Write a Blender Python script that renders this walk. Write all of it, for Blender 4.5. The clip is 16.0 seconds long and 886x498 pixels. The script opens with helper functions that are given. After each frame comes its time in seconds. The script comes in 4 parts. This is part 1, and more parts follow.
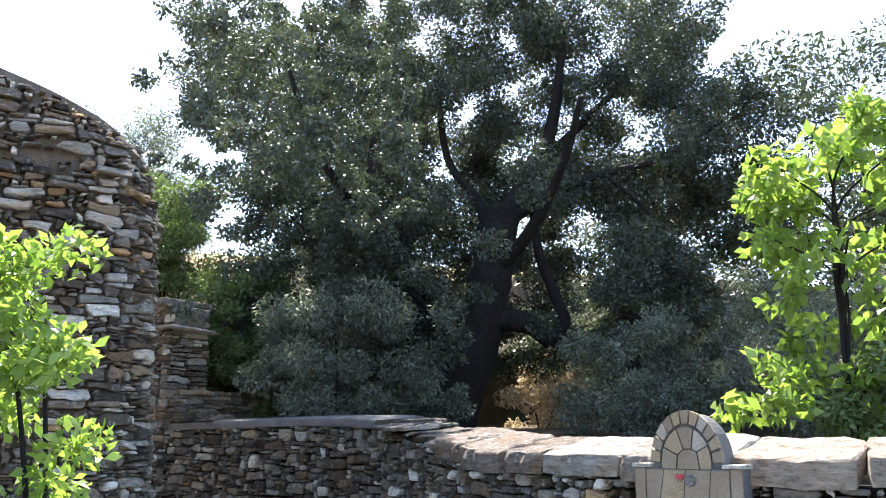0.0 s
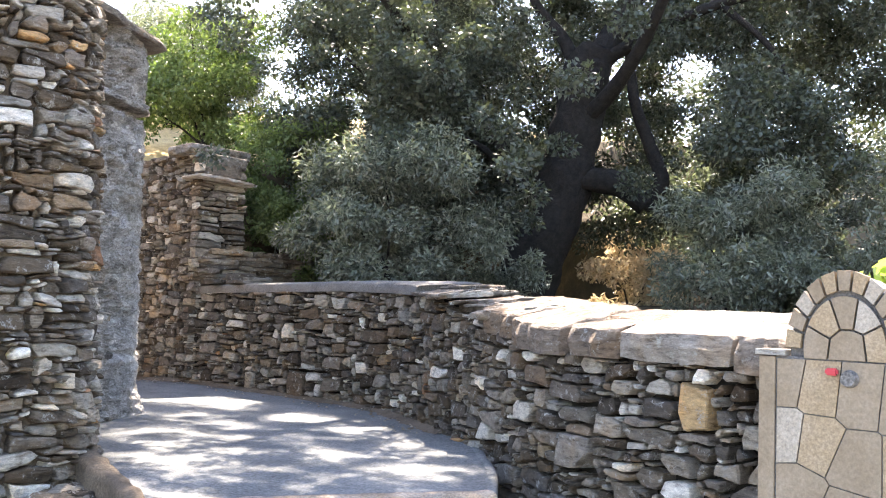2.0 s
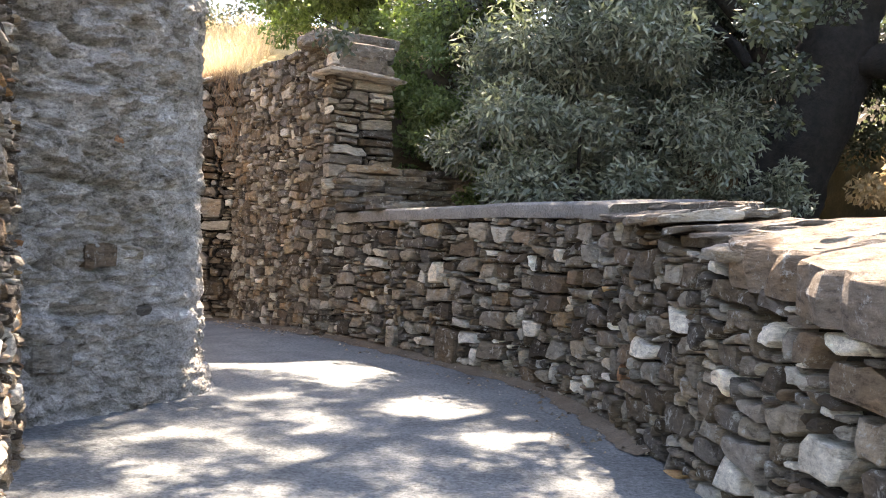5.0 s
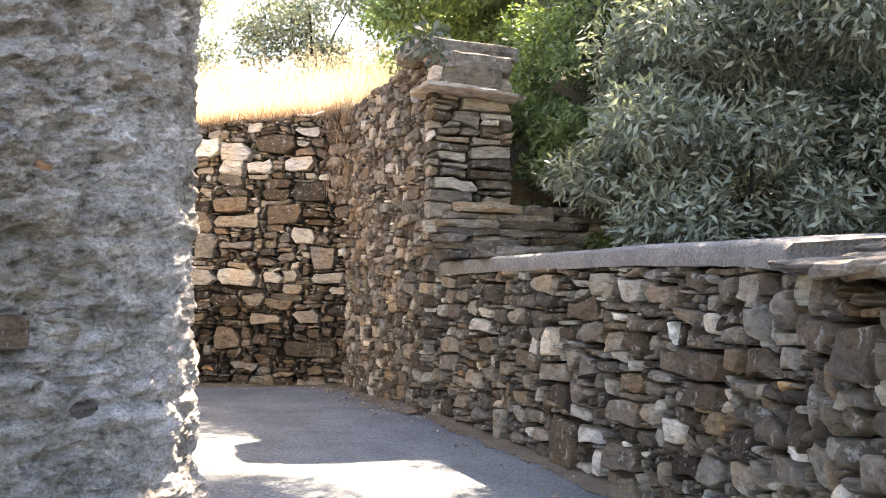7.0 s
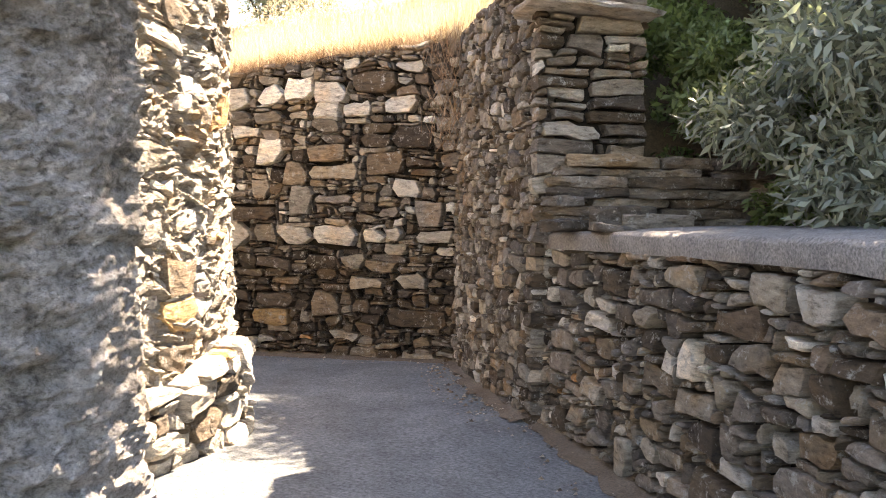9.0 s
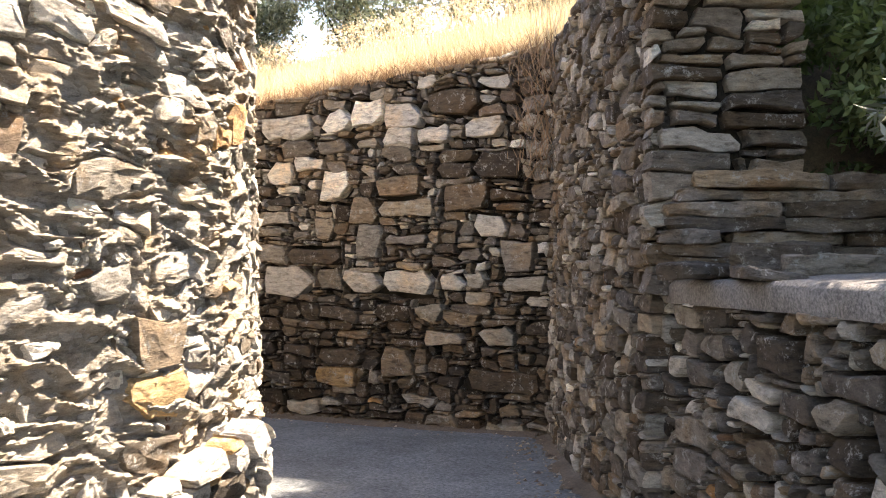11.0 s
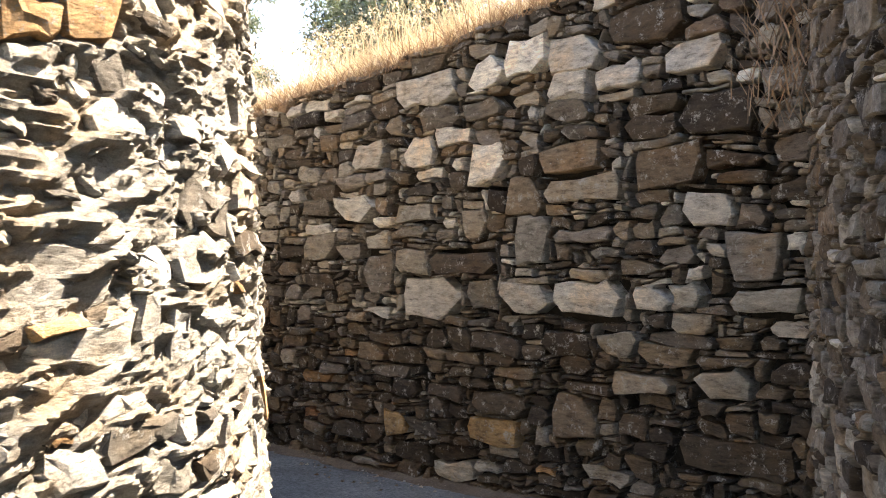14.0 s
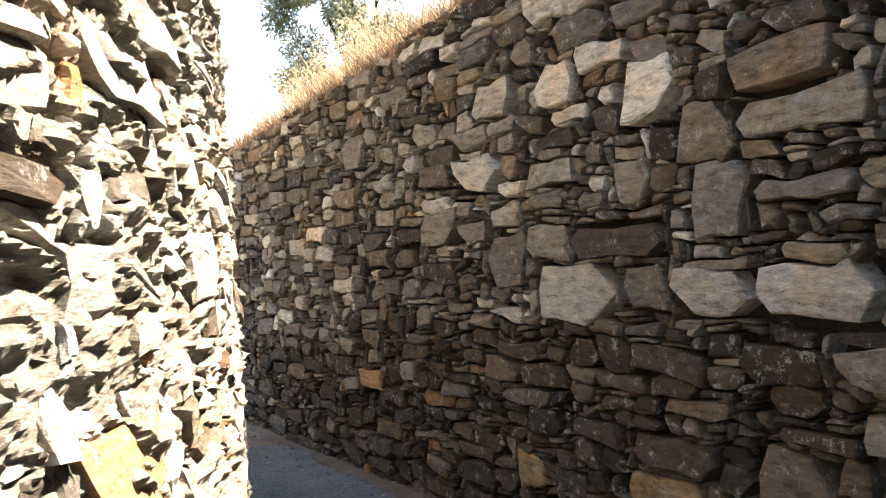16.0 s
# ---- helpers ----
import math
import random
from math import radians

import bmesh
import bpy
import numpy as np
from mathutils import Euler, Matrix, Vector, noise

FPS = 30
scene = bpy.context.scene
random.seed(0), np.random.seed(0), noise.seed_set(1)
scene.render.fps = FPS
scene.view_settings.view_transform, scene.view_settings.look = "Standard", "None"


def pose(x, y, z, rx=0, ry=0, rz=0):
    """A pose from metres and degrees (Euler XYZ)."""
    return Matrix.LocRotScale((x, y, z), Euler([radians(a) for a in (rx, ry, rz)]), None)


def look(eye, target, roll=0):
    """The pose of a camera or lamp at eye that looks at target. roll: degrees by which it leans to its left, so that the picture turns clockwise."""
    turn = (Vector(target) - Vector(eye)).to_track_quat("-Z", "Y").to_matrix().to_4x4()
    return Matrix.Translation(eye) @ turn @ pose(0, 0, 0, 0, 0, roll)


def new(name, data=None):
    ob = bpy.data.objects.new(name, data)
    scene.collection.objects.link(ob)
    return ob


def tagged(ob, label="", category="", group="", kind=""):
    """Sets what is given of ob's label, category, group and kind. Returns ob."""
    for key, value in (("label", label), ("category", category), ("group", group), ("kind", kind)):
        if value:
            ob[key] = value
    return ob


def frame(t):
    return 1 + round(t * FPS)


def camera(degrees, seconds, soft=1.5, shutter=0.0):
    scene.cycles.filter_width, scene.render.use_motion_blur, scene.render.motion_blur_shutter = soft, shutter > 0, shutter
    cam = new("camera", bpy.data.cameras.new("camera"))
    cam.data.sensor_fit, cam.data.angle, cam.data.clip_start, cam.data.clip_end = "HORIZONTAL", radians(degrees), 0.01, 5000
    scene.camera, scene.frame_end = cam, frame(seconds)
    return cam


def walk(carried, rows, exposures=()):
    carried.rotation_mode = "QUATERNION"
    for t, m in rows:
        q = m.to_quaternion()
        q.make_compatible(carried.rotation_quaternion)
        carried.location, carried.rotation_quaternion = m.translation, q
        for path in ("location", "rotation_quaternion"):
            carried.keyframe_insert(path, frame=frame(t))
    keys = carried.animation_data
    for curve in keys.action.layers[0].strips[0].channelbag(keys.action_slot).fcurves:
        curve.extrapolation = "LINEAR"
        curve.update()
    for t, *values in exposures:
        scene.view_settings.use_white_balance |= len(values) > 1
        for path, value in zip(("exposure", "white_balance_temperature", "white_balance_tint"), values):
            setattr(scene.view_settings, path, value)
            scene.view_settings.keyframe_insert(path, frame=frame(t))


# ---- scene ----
cam = camera(52.6, 16.0, 1.0)
# seconds, eye, turn about x, y, z
PATH = [
    (0.0, -0.435, 0.105, 1.177, 102.07, -0.38, -1.55),
    (0.5, -0.296, 0.749, 1.175, 100.67, -1.10, -0.75),
    (1.0, -0.146, 1.398, 1.149, 98.75, -1.79, 1.26),
    (1.5, -0.062, 1.931, 1.148, 96.43, -2.04, 2.89),
    (2.0, -0.007, 2.557, 1.116, 94.30, -2.23, 4.36),
    (2.5, 0.056, 3.158, 1.090, 92.47, -2.33, 6.53),
    (3.0, 0.047, 3.782, 1.071, 90.87, -2.22, 8.85),
    (3.5, -0.031, 4.369, 1.072, 89.94, -2.31, 11.00),
    (4.0, -0.155, 4.936, 1.077, 89.50, -2.53, 13.11),
    (6.5, -0.298, 7.764, 1.225, 91.59, -1.70, 26.89),
    (7.0, -0.439, 8.313, 1.234, 92.22, -1.70, 29.86),
    (7.5, -0.546, 8.801, 1.276, 91.33, -1.71, 32.43),
    (8.0, -0.684, 9.199, 1.453, 88.44, -1.29, 34.83),
    (8.5, -0.870, 9.561, 1.514, 87.57, -1.33, 36.90),
    (9.0, -1.086, 10.004, 1.566, 87.57, -1.28, 39.51),
    (11.5, -2.350, 11.785, 1.553, 90.72, -0.76, 47.87),
    (12.0, -2.667, 12.223, 1.548, 90.80, -0.56, 50.01),
    (12.5, -2.994, 12.660, 1.535, 90.66, -0.44, 52.74),
    (13.0, -3.390, 13.086, 1.524, 90.64, -0.24, 55.52),
    (13.5, -3.540, 13.408, 1.522, 91.08, -0.04, 59.44),
    (14.0, -3.871, 13.801, 1.526, 90.61, 0.41, 62.98),
    (14.5, -4.270, 14.104, 1.522, 89.74, 0.51, 64.94),
    (15.0, -4.721, 14.567, 1.473, 89.82, 0.73, 69.11),
    (15.5, -5.255, 14.944, 1.430, 90.35, 1.23, 72.79),
    (16.0, -5.687, 15.181, 1.419, 90.69, 1.74, 76.93),
]
# the picture brightens as the sky leaves it
LIGHTNESS = [(0.0, 1.98, 6250, 14), (1.5, 2.75, 6950, 18), (2.5, 3.06, 7300, 20), (3.5, 2.89, 7450, 20), (4.2, 2.74, 7600, 19), (6.5, 3.47, 7750, 20), (7.2, 3.46, 7850, 20), (8.5, 3.25, 8200, 21), (11.5, 2.72, 7300, 18), (14.5, 2.62, 7100, 15), (16.0, 2.72, 7150, 15)]
walk(cam, [(t, pose(x, y, z, a, b, c)) for t, x, y, z, a, b, c in PATH], LIGHTNESS)

# ---- daylight ----
SUN_AZ, SUN_EL = 6.0, 55.5  # degrees to the left of +y, degrees up
world = bpy.data.worlds.new("sky")
scene.world = world
world.use_nodes = True
wn = world.node_tree
sky = wn.nodes.new("ShaderNodeTexSky")
sky.sky_type = "NISHITA"
sky.sun_disc = False
sky.sun_elevation = radians(SUN_EL)
sky.sun_rotation = radians(-SUN_AZ)
sky.altitude = 100
wn.links.new(sky.outputs[0], wn.nodes["Background"].inputs[0])
wn.nodes["Background"].inputs[1].default_value = 0.15
sun = new("sun", bpy.data.lights.new("sun", "SUN"))
sun.data.energy = 5.0
sun.data.angle = radians(0.6)
sun.data.color = (1.0, 0.94, 0.84)
sv = Vector((-math.sin(radians(SUN_AZ)) * math.cos(radians(SUN_EL)), math.cos(radians(SUN_AZ)) * math.cos(radians(SUN_EL)), math.sin(radians(SUN_EL))))
sun.matrix_world = look(sv * 60, (0, 0, 0))


# ---- materials ----
def material(name, rough=0.9):
    m = bpy.data.materials.new(name)
    m.use_nodes = True
    t = m.node_tree
    b = t.nodes["Principled BSDF"]
    b.inputs["Roughness"].default_value = rough
    b.inputs["Specular IOR Level"].default_value = 0.25
    return m, t, b


def add(t, kind, **values):
    n = t.nodes.new(kind)
    for k, v in values.items():
        n.inputs[k].default_value = v
    return n


def ramp(t, source, stops, constant=False):
    r = t.nodes.new("ShaderNodeValToRGB")
    r.color_ramp.interpolation = "CONSTANT" if constant else "LINEAR"
    e = r.color_ramp.elements
    while len(e) < len(stops):
        e.new(0.5)
    for k, (p, c) in zip(e, stops):
        k.position = p
        k.color = (*c, 1)
    t.links.new(source, r.inputs[0])
    return r.outputs[0]


def mix(t, kind, a, b, fac=1.0):
    n = t.nodes.new("ShaderNodeMix")
    n.data_type, n.blend_type = "RGBA", kind
    for socket, v in ((n.inputs[0], fac), (n.inputs[6], a), (n.inputs[7], b)):
        if isinstance(v, bpy.types.NodeSocket):
            t.links.new(v, socket)
        else:
            socket.default_value = v
    return n.outputs[2]


def where(t):
    return t.nodes.new("ShaderNodeNewGeometry").outputs["Position"]


def noise_of(t, at, scale, detail=6, rough=0.6):
    n = add(t, "ShaderNodeTexNoise", Scale=scale, Detail=detail, Roughness=rough)
    t.links.new(at, n.inputs["Vector"])
    return n.outputs["Fac"]


def bump(t, b, height, strength, distance):
    n = add(t, "ShaderNodeBump", Strength=strength, Distance=distance)
    t.links.new(height, n.inputs["Height"])
    t.links.new(n.outputs[0], b.inputs["Normal"])


def stone_material(name, stops, island, grain=1.0, least=0.42):
    """Schist rubble: every stone its own tone, with mottling, stains, lichen and fine layers."""
    m, t, b = material(name, 0.92)
    at = where(t)
    if island:
        one = t.nodes.new("ShaderNodeNewGeometry").outputs["Random Per Island"]
    else:
        one = t.nodes.new("ShaderNodeObjectInfo").outputs["Random"]
    base = ramp(t, one, stops, True)
    many = add(t, "ShaderNodeMath")
    many.operation = "MULTIPLY"
    many.inputs[1].default_value = 37.0
    t.links.new(one, many.inputs[0])
    part_of = add(t, "ShaderNodeMath")
    part_of.operation = "FRACT"
    t.links.new(many.outputs[0], part_of.inputs[0])
    base = mix(t, "MULTIPLY", base, ramp(t, part_of.outputs[0], [(0, (least, least * 0.98, least * 0.95)), (0.5, (0.82, 0.82, 0.82)), (1, (1.2, 1.19, 1.16))]))
    split = t.nodes.new("ShaderNodeMapping")
    split.inputs["Scale"].default_value = (1, 1, 3.2)
    turn = add(t, "ShaderNodeMapRange")
    turn.inputs["To Min"].default_value, turn.inputs["To Max"].default_value = -0.9, 0.9
    t.links.new(part_of.outputs[0], turn.inputs["Value"])
    both = t.nodes.new("ShaderNodeCombineXYZ")
    t.links.new(turn.outputs[0], both.inputs[0])
    t.links.new(turn.outputs[0], both.inputs[1])
    t.links.new(both.outputs[0], split.inputs["Rotation"])
    t.links.new(at, split.inputs["Vector"])
    layers = noise_of(t, split.outputs[0], 9, 13, 0.76)
    fine = noise_of(t, at, 140, 6, 0.75)
    wide = noise_of(t, at, 2.6, 3)
    c = mix(t, "MULTIPLY", base, ramp(t, layers, [(0.36, (0.3, 0.28, 0.26)), (0.46, (0.85, 0.84, 0.82)), (0.55, (1.1, 1.09, 1.07)), (0.66, (1.6, 1.57, 1.5))]), 0.9)
    c = mix(t, "MULTIPLY", c, ramp(t, fine, [(0.34, (0.45, 0.44, 0.42)), (0.5, (1.0, 1.0, 1.0)), (0.66, (1.5, 1.5, 1.48))]), 0.35)
    stain = ramp(t, noise_of(t, at, 7, 5, 0.6), [(0.56, (1, 1, 1)), (0.72, (0.55, 0.52, 0.48))])
    c = mix(t, "MULTIPLY", c, stain)
    rust = ramp(t, wide, [(0.5, (0, 0, 0)), (0.72, (1, 1, 1))])
    c = mix(t, "MIX", c, mix(t, "MULTIPLY", c, (1.12, 0.93, 0.72, 1)), rust)
    lichen = ramp(t, noise_of(t, at, 12, 12, 0.82), [(0.55, (0, 0, 0)), (0.61, (0.85, 0.85, 0.85))])
    c = mix(t, "MIX", c, (0.46, 0.445, 0.40, 1), lichen)
    t.links.new(c, b.inputs["Base Color"])
    bump(t, b, layers, 1.0 * grain, 0.065)
    return m


GREY = [(0, (0.189, 0.168, 0.146)), (0.2, (0.258, 0.228, 0.198)), (0.38, (0.146, 0.129, 0.112)), (0.52, (0.31, 0.275, 0.232)), (0.7, (0.215, 0.185, 0.155)), (0.84, (0.361, 0.335, 0.292)), (0.95, (0.275, 0.206, 0.146))]
TAN = [(0, (0.284, 0.245, 0.194)), (0.2, (0.344, 0.305, 0.249)), (0.4, (0.215, 0.181, 0.142)), (0.55, (0.404, 0.37, 0.31)), (0.72, (0.284, 0.224, 0.159)), (0.84, (0.464, 0.439, 0.387)), (0.94, (0.249, 0.185, 0.129))]
BROWN = [(0, (0.104, 0.081, 0.058)), (0.25, (0.14, 0.109, 0.076)), (0.45, (0.071, 0.056, 0.042)), (0.6, (0.183, 0.139, 0.095)), (0.76, (0.115, 0.09, 0.066)), (0.88, (0.246, 0.187, 0.123)), (0.96, (0.323, 0.281, 0.225))]
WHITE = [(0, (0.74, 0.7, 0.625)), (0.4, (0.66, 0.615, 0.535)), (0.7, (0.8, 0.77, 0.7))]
OCHRE = [(0, (0.572, 0.351, 0.169)), (0.5, (0.624, 0.429, 0.221)), (0.8, (0.442, 0.247, 0.143))]
STONE = {}
for key, stops in (("grey", GREY), ("tan", TAN), ("brown", BROWN), ("white", WHITE), ("ochre", OCHRE)):
    least = 0.68 if key == "white" else 0.42
    STONE[key] = (stone_material("stone_" + key, stops, False, 1.0, least), stone_material("rubble_" + key, stops, True, 1.0, least))


def earth_material(name, a, b_, c_, scale, relief=0.6, grit=0.8, grain=70):
    m, t, b = material(name, 0.97)
    at = where(t)
    c = ramp(t, noise_of(t, at, scale, 10, 0.7), [(0.3, a), (0.5, b_), (0.72, c_)])
    c = mix(t, "MULTIPLY", c, ramp(t, noise_of(t, at, scale * 14, 6, 0.7), [(0.3, (0.65, 0.65, 0.65)), (0.65, (1.1, 1.1, 1.1))]), 0.8)
    c = mix(t, "MULTIPLY", c, ramp(t, noise_of(t, at, grain, 4, 0.8), [(0.34, (0.5, 0.5, 0.5)), (0.5, (1, 1, 1)), (0.66, (1.45, 1.43, 1.4))]), grit)
    t.links.new(c, b.inputs["Base Color"])
    bump(t, b, noise_of(t, at, scale * 9, 8, 0.7), relief, 0.03)
    return m


# near-black wall core: the shade deep in the open joints is in its colour
JOINT_SHADE = earth_material("joint_shade_core", (0.012, 0.01, 0.008), (0.02, 0.017, 0.013), (0.035, 0.029, 0.021), 6)
CEMENT = earth_material("cement", (0.13, 0.125, 0.115), (0.18, 0.172, 0.16), (0.24, 0.23, 0.21), 5)
m_, t_, b_ = material("plaster", 0.96)
st_ = t_.nodes.new("ShaderNodeMapping")
st_.inputs["Scale"].default_value = (1, 1, 1.3)
t_.links.new(where(t_), st_.inputs["Vector"])
n1_, n2_ = noise_of(t_, st_.outputs[0], 5.0, 12, 0.78), noise_of(t_, st_.outputs[0], 48, 10, 0.8)
c_ = ramp(t_, n1_, [(0.37, (0.2, 0.185, 0.165)), (0.46, (0.41, 0.39, 0.355)), (0.54, (0.54, 0.515, 0.48)), (0.62, (0.78, 0.76, 0.72))])
c_ = mix(t_, "MULTIPLY", c_, ramp(t_, n2_, [(0.38, (0.4, 0.39, 0.37)), (0.48, (0.95, 0.95, 0.95)), (0.62, (1.35, 1.35, 1.35))]), 0.85)
pits_ = ramp(t_, noise_of(t_, st_.outputs[0], 15, 10, 0.75), [(0.36, (0.35, 0.33, 0.3)), (0.44, (1, 1, 1)), (0.6, (1, 1, 1)), (0.66, (1.4, 1.4, 1.38))])
c_ = mix(t_, "MULTIPLY", c_, pits_, 0.85)
foot_ = ramp(t_, noise_of(t_, where(t_), 1.4, 6, 0.7), [(0.45, (1, 1, 1)), (0.6, (0.78, 0.74, 0.68))])
c_ = mix(t_, "MULTIPLY", c_, foot_)
t_.links.new(c_, b_.inputs["Base Color"])
both_ = add(t_, "ShaderNodeMath")
both_.operation = "MULTIPLY_ADD"
both_.inputs[1].default_value = 0.25
t_.links.new(n2_, both_.inputs[0])
t_.links.new(n1_, both_.inputs[2])
bump(t_, b_, both_.outputs[0], 1.0, 0.11)
RENDER = m_
PATHWAY = earth_material("concrete_path", (0.098, 0.106, 0.107), (0.146, 0.157, 0.158), (0.2, 0.212, 0.211), 1.6, 1.0, 1.0, 38)
SOIL = earth_material("dark_soil", (0.085, 0.066, 0.046), (0.13, 0.102, 0.073), (0.18, 0.145, 0.108), 3.2)
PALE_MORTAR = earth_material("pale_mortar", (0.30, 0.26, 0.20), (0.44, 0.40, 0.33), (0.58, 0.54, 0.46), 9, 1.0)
DIRT = earth_material("dirt", (0.14, 0.10, 0.06), (0.21, 0.155, 0.10), (0.28, 0.22, 0.15), 3.2)
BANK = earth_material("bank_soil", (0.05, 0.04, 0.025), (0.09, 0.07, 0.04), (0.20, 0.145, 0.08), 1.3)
DRY = earth_material("dry_slope", (0.36, 0.26, 0.12), (0.52, 0.39, 0.19), (0.62, 0.50, 0.28), 0.5)
FACE = earth_material("fountain_stone", (0.21, 0.16, 0.105), (0.25, 0.197, 0.138), (0.29, 0.237, 0.175), 4, 0.2, 0.1)
FACE_TONES = [FACE, earth_material("warm_slab", (0.27, 0.2, 0.12), (0.31, 0.235, 0.15), (0.35, 0.275, 0.19), 5, 0.3, 0.25), earth_material("pale_slab", (0.29, 0.25, 0.19), (0.34, 0.295, 0.235), (0.39, 0.345, 0.285), 5, 0.3, 0.25)]
JOINT = earth_material("joint_cement", (0.10, 0.10, 0.10), (0.15, 0.145, 0.14), (0.19, 0.18, 0.17), 6)


def leaf_material(name, dark, light, through_light=0.35, rough=0.5, tint=(1.3, 1.45, 0.7, 1)):
    m, t, b = material(name, rough)
    one = t.nodes.new("ShaderNodeNewGeometry").outputs["Random Per Island"]
    c = ramp(t, one, [(0, dark), (1, light)])
    t.links.new(c, b.inputs["Base Color"])
    b.inputs["Specular IOR Level"].default_value = 0.4
    tr = t.nodes.new("ShaderNodeBsdfTranslucent")
    t.links.new(mix(t, "MULTIPLY", c, tint), tr.inputs["Color"])
    ms = add(t, "ShaderNodeMixShader", Fac=through_light)
    t.links.new(b.outputs[0], ms.inputs[1])
    t.links.new(tr.outputs[0], ms.inputs[2])
    t.links.new(ms.outputs[0], t.nodes["Material Output"].inputs["Surface"])
    return m


OAK = leaf_material("oak_leaf", (0.035, 0.045, 0.032), (0.10, 0.115, 0.085), 0.22)
OLIVE = leaf_material("grey_leaf", (0.075, 0.088, 0.068), (0.27, 0.29, 0.23), 0.28, 0.5, (1.2, 1.35, 0.8, 1))
SHRUB = leaf_material("shrub_leaf", (0.06, 0.09, 0.03), (0.17, 0.22, 0.09), 0.35)
WALNUT = leaf_material("walnut_leaf", (0.14, 0.22, 0.05), (0.30, 0.38, 0.11), 0.5, 0.35)
STRAW = leaf_material("dry_grass", (0.40, 0.32, 0.195), (0.68, 0.585, 0.41), 0.35, 0.8, (1, 0.95, 0.85, 1))
REED = leaf_material("rust_stem", (0.17, 0.115, 0.07), (0.36, 0.25, 0.16), 0.2, 0.8, (1, 0.9, 0.8, 1))
m_, t_, b_ = material("bark", 0.95)
n_ = noise_of(t_, where(t_), 9, 10, 0.75)
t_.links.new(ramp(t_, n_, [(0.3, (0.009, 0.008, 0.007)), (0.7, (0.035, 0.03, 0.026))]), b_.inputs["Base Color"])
bump(t_, b_, n_, 1.0, 0.05)
BARK = m_


# ---- helpers of the scene ----
def thing(name, label, category, at=(0, 0, 0), group="", kind=""):
    ob = new(name)
    ob.location = at
    return tagged(ob, label, category, group, kind)


def mesh_from(name, verts, faces, mat, parent=None, label="", smooth=False):
    me = bpy.data.meshes.new(name)
    me.from_pydata(verts, [], faces)
    me.materials.append(mat)
    if smooth:
        me.polygons.foreach_set("use_smooth", [True] * len(me.polygons))
    me.update()
    ob = new(name, me)
    if parent:
        ob.parent = parent
        ob.matrix_parent_inverse = Matrix.Translation(-Vector(parent.location))
    if label:
        ob["label"] = label
    return ob


def part(name, bm, mat, parent=None, label="", smooth=False):
    me = bpy.data.meshes.new(name)
    bm.to_mesh(me)
    bm.free()
    me.materials.append(mat)
    if smooth:
        me.polygons.foreach_set("use_smooth", [True] * len(me.polygons))
    ob = new(name, me)
    if parent:
        ob.parent = parent
        ob.matrix_parent_inverse = Matrix.Translation(-Vector(parent.location))
    if label:
        ob["label"] = label
    return ob


class Line:
    """A smooth line in plan through a few corners, walked with the open side on its right hand."""

    def __init__(self, corners, step=0.05, soft=True):
        pts = [Vector(c) for c in corners]
        out = []
        n = len(pts)
        for i in range(n - 1):
            a, b, c, d = pts[max(i - 1, 0)], pts[i], pts[i + 1], pts[min(i + 2, n - 1)]
            k = max(2, int((c - b).length / step))
            for j in range(k):
                f = j / k
                if soft:
                    out.append(0.5 * (2 * b + (c - a) * f + (2 * a - 5 * b + 4 * c - d) * f * f + (3 * b - a - 3 * c + d) * f ** 3))
                else:
                    out.append(b.lerp(c, f))
        out.append(pts[-1])
        self.p = np.array([tuple(v) for v in out])
        seg = np.diff(self.p, axis=0)
        self.s = np.concatenate([[0], np.cumsum(np.hypot(seg[:, 0], seg[:, 1]))])
        self.length = float(self.s[-1])

    def at(self, u):
        x = np.interp(u, self.s, self.p[:, 0])
        y = np.interp(u, self.s, self.p[:, 1])
        e = 0.06
        dx = np.interp(u + e, self.s, self.p[:, 0]) - np.interp(u - e, self.s, self.p[:, 0])
        dy = np.interp(u + e, self.s, self.p[:, 1]) - np.interp(u - e, self.s, self.p[:, 1])
        n = math.hypot(dx, dy) or 1
        return x, y, dy / n, -dx / n  # place and the way out to the right

    def nearest(self, x, y):
        return float(self.s[np.argmin((self.p[:, 0] - x) ** 2 + (self.p[:, 1] - y) ** 2)])


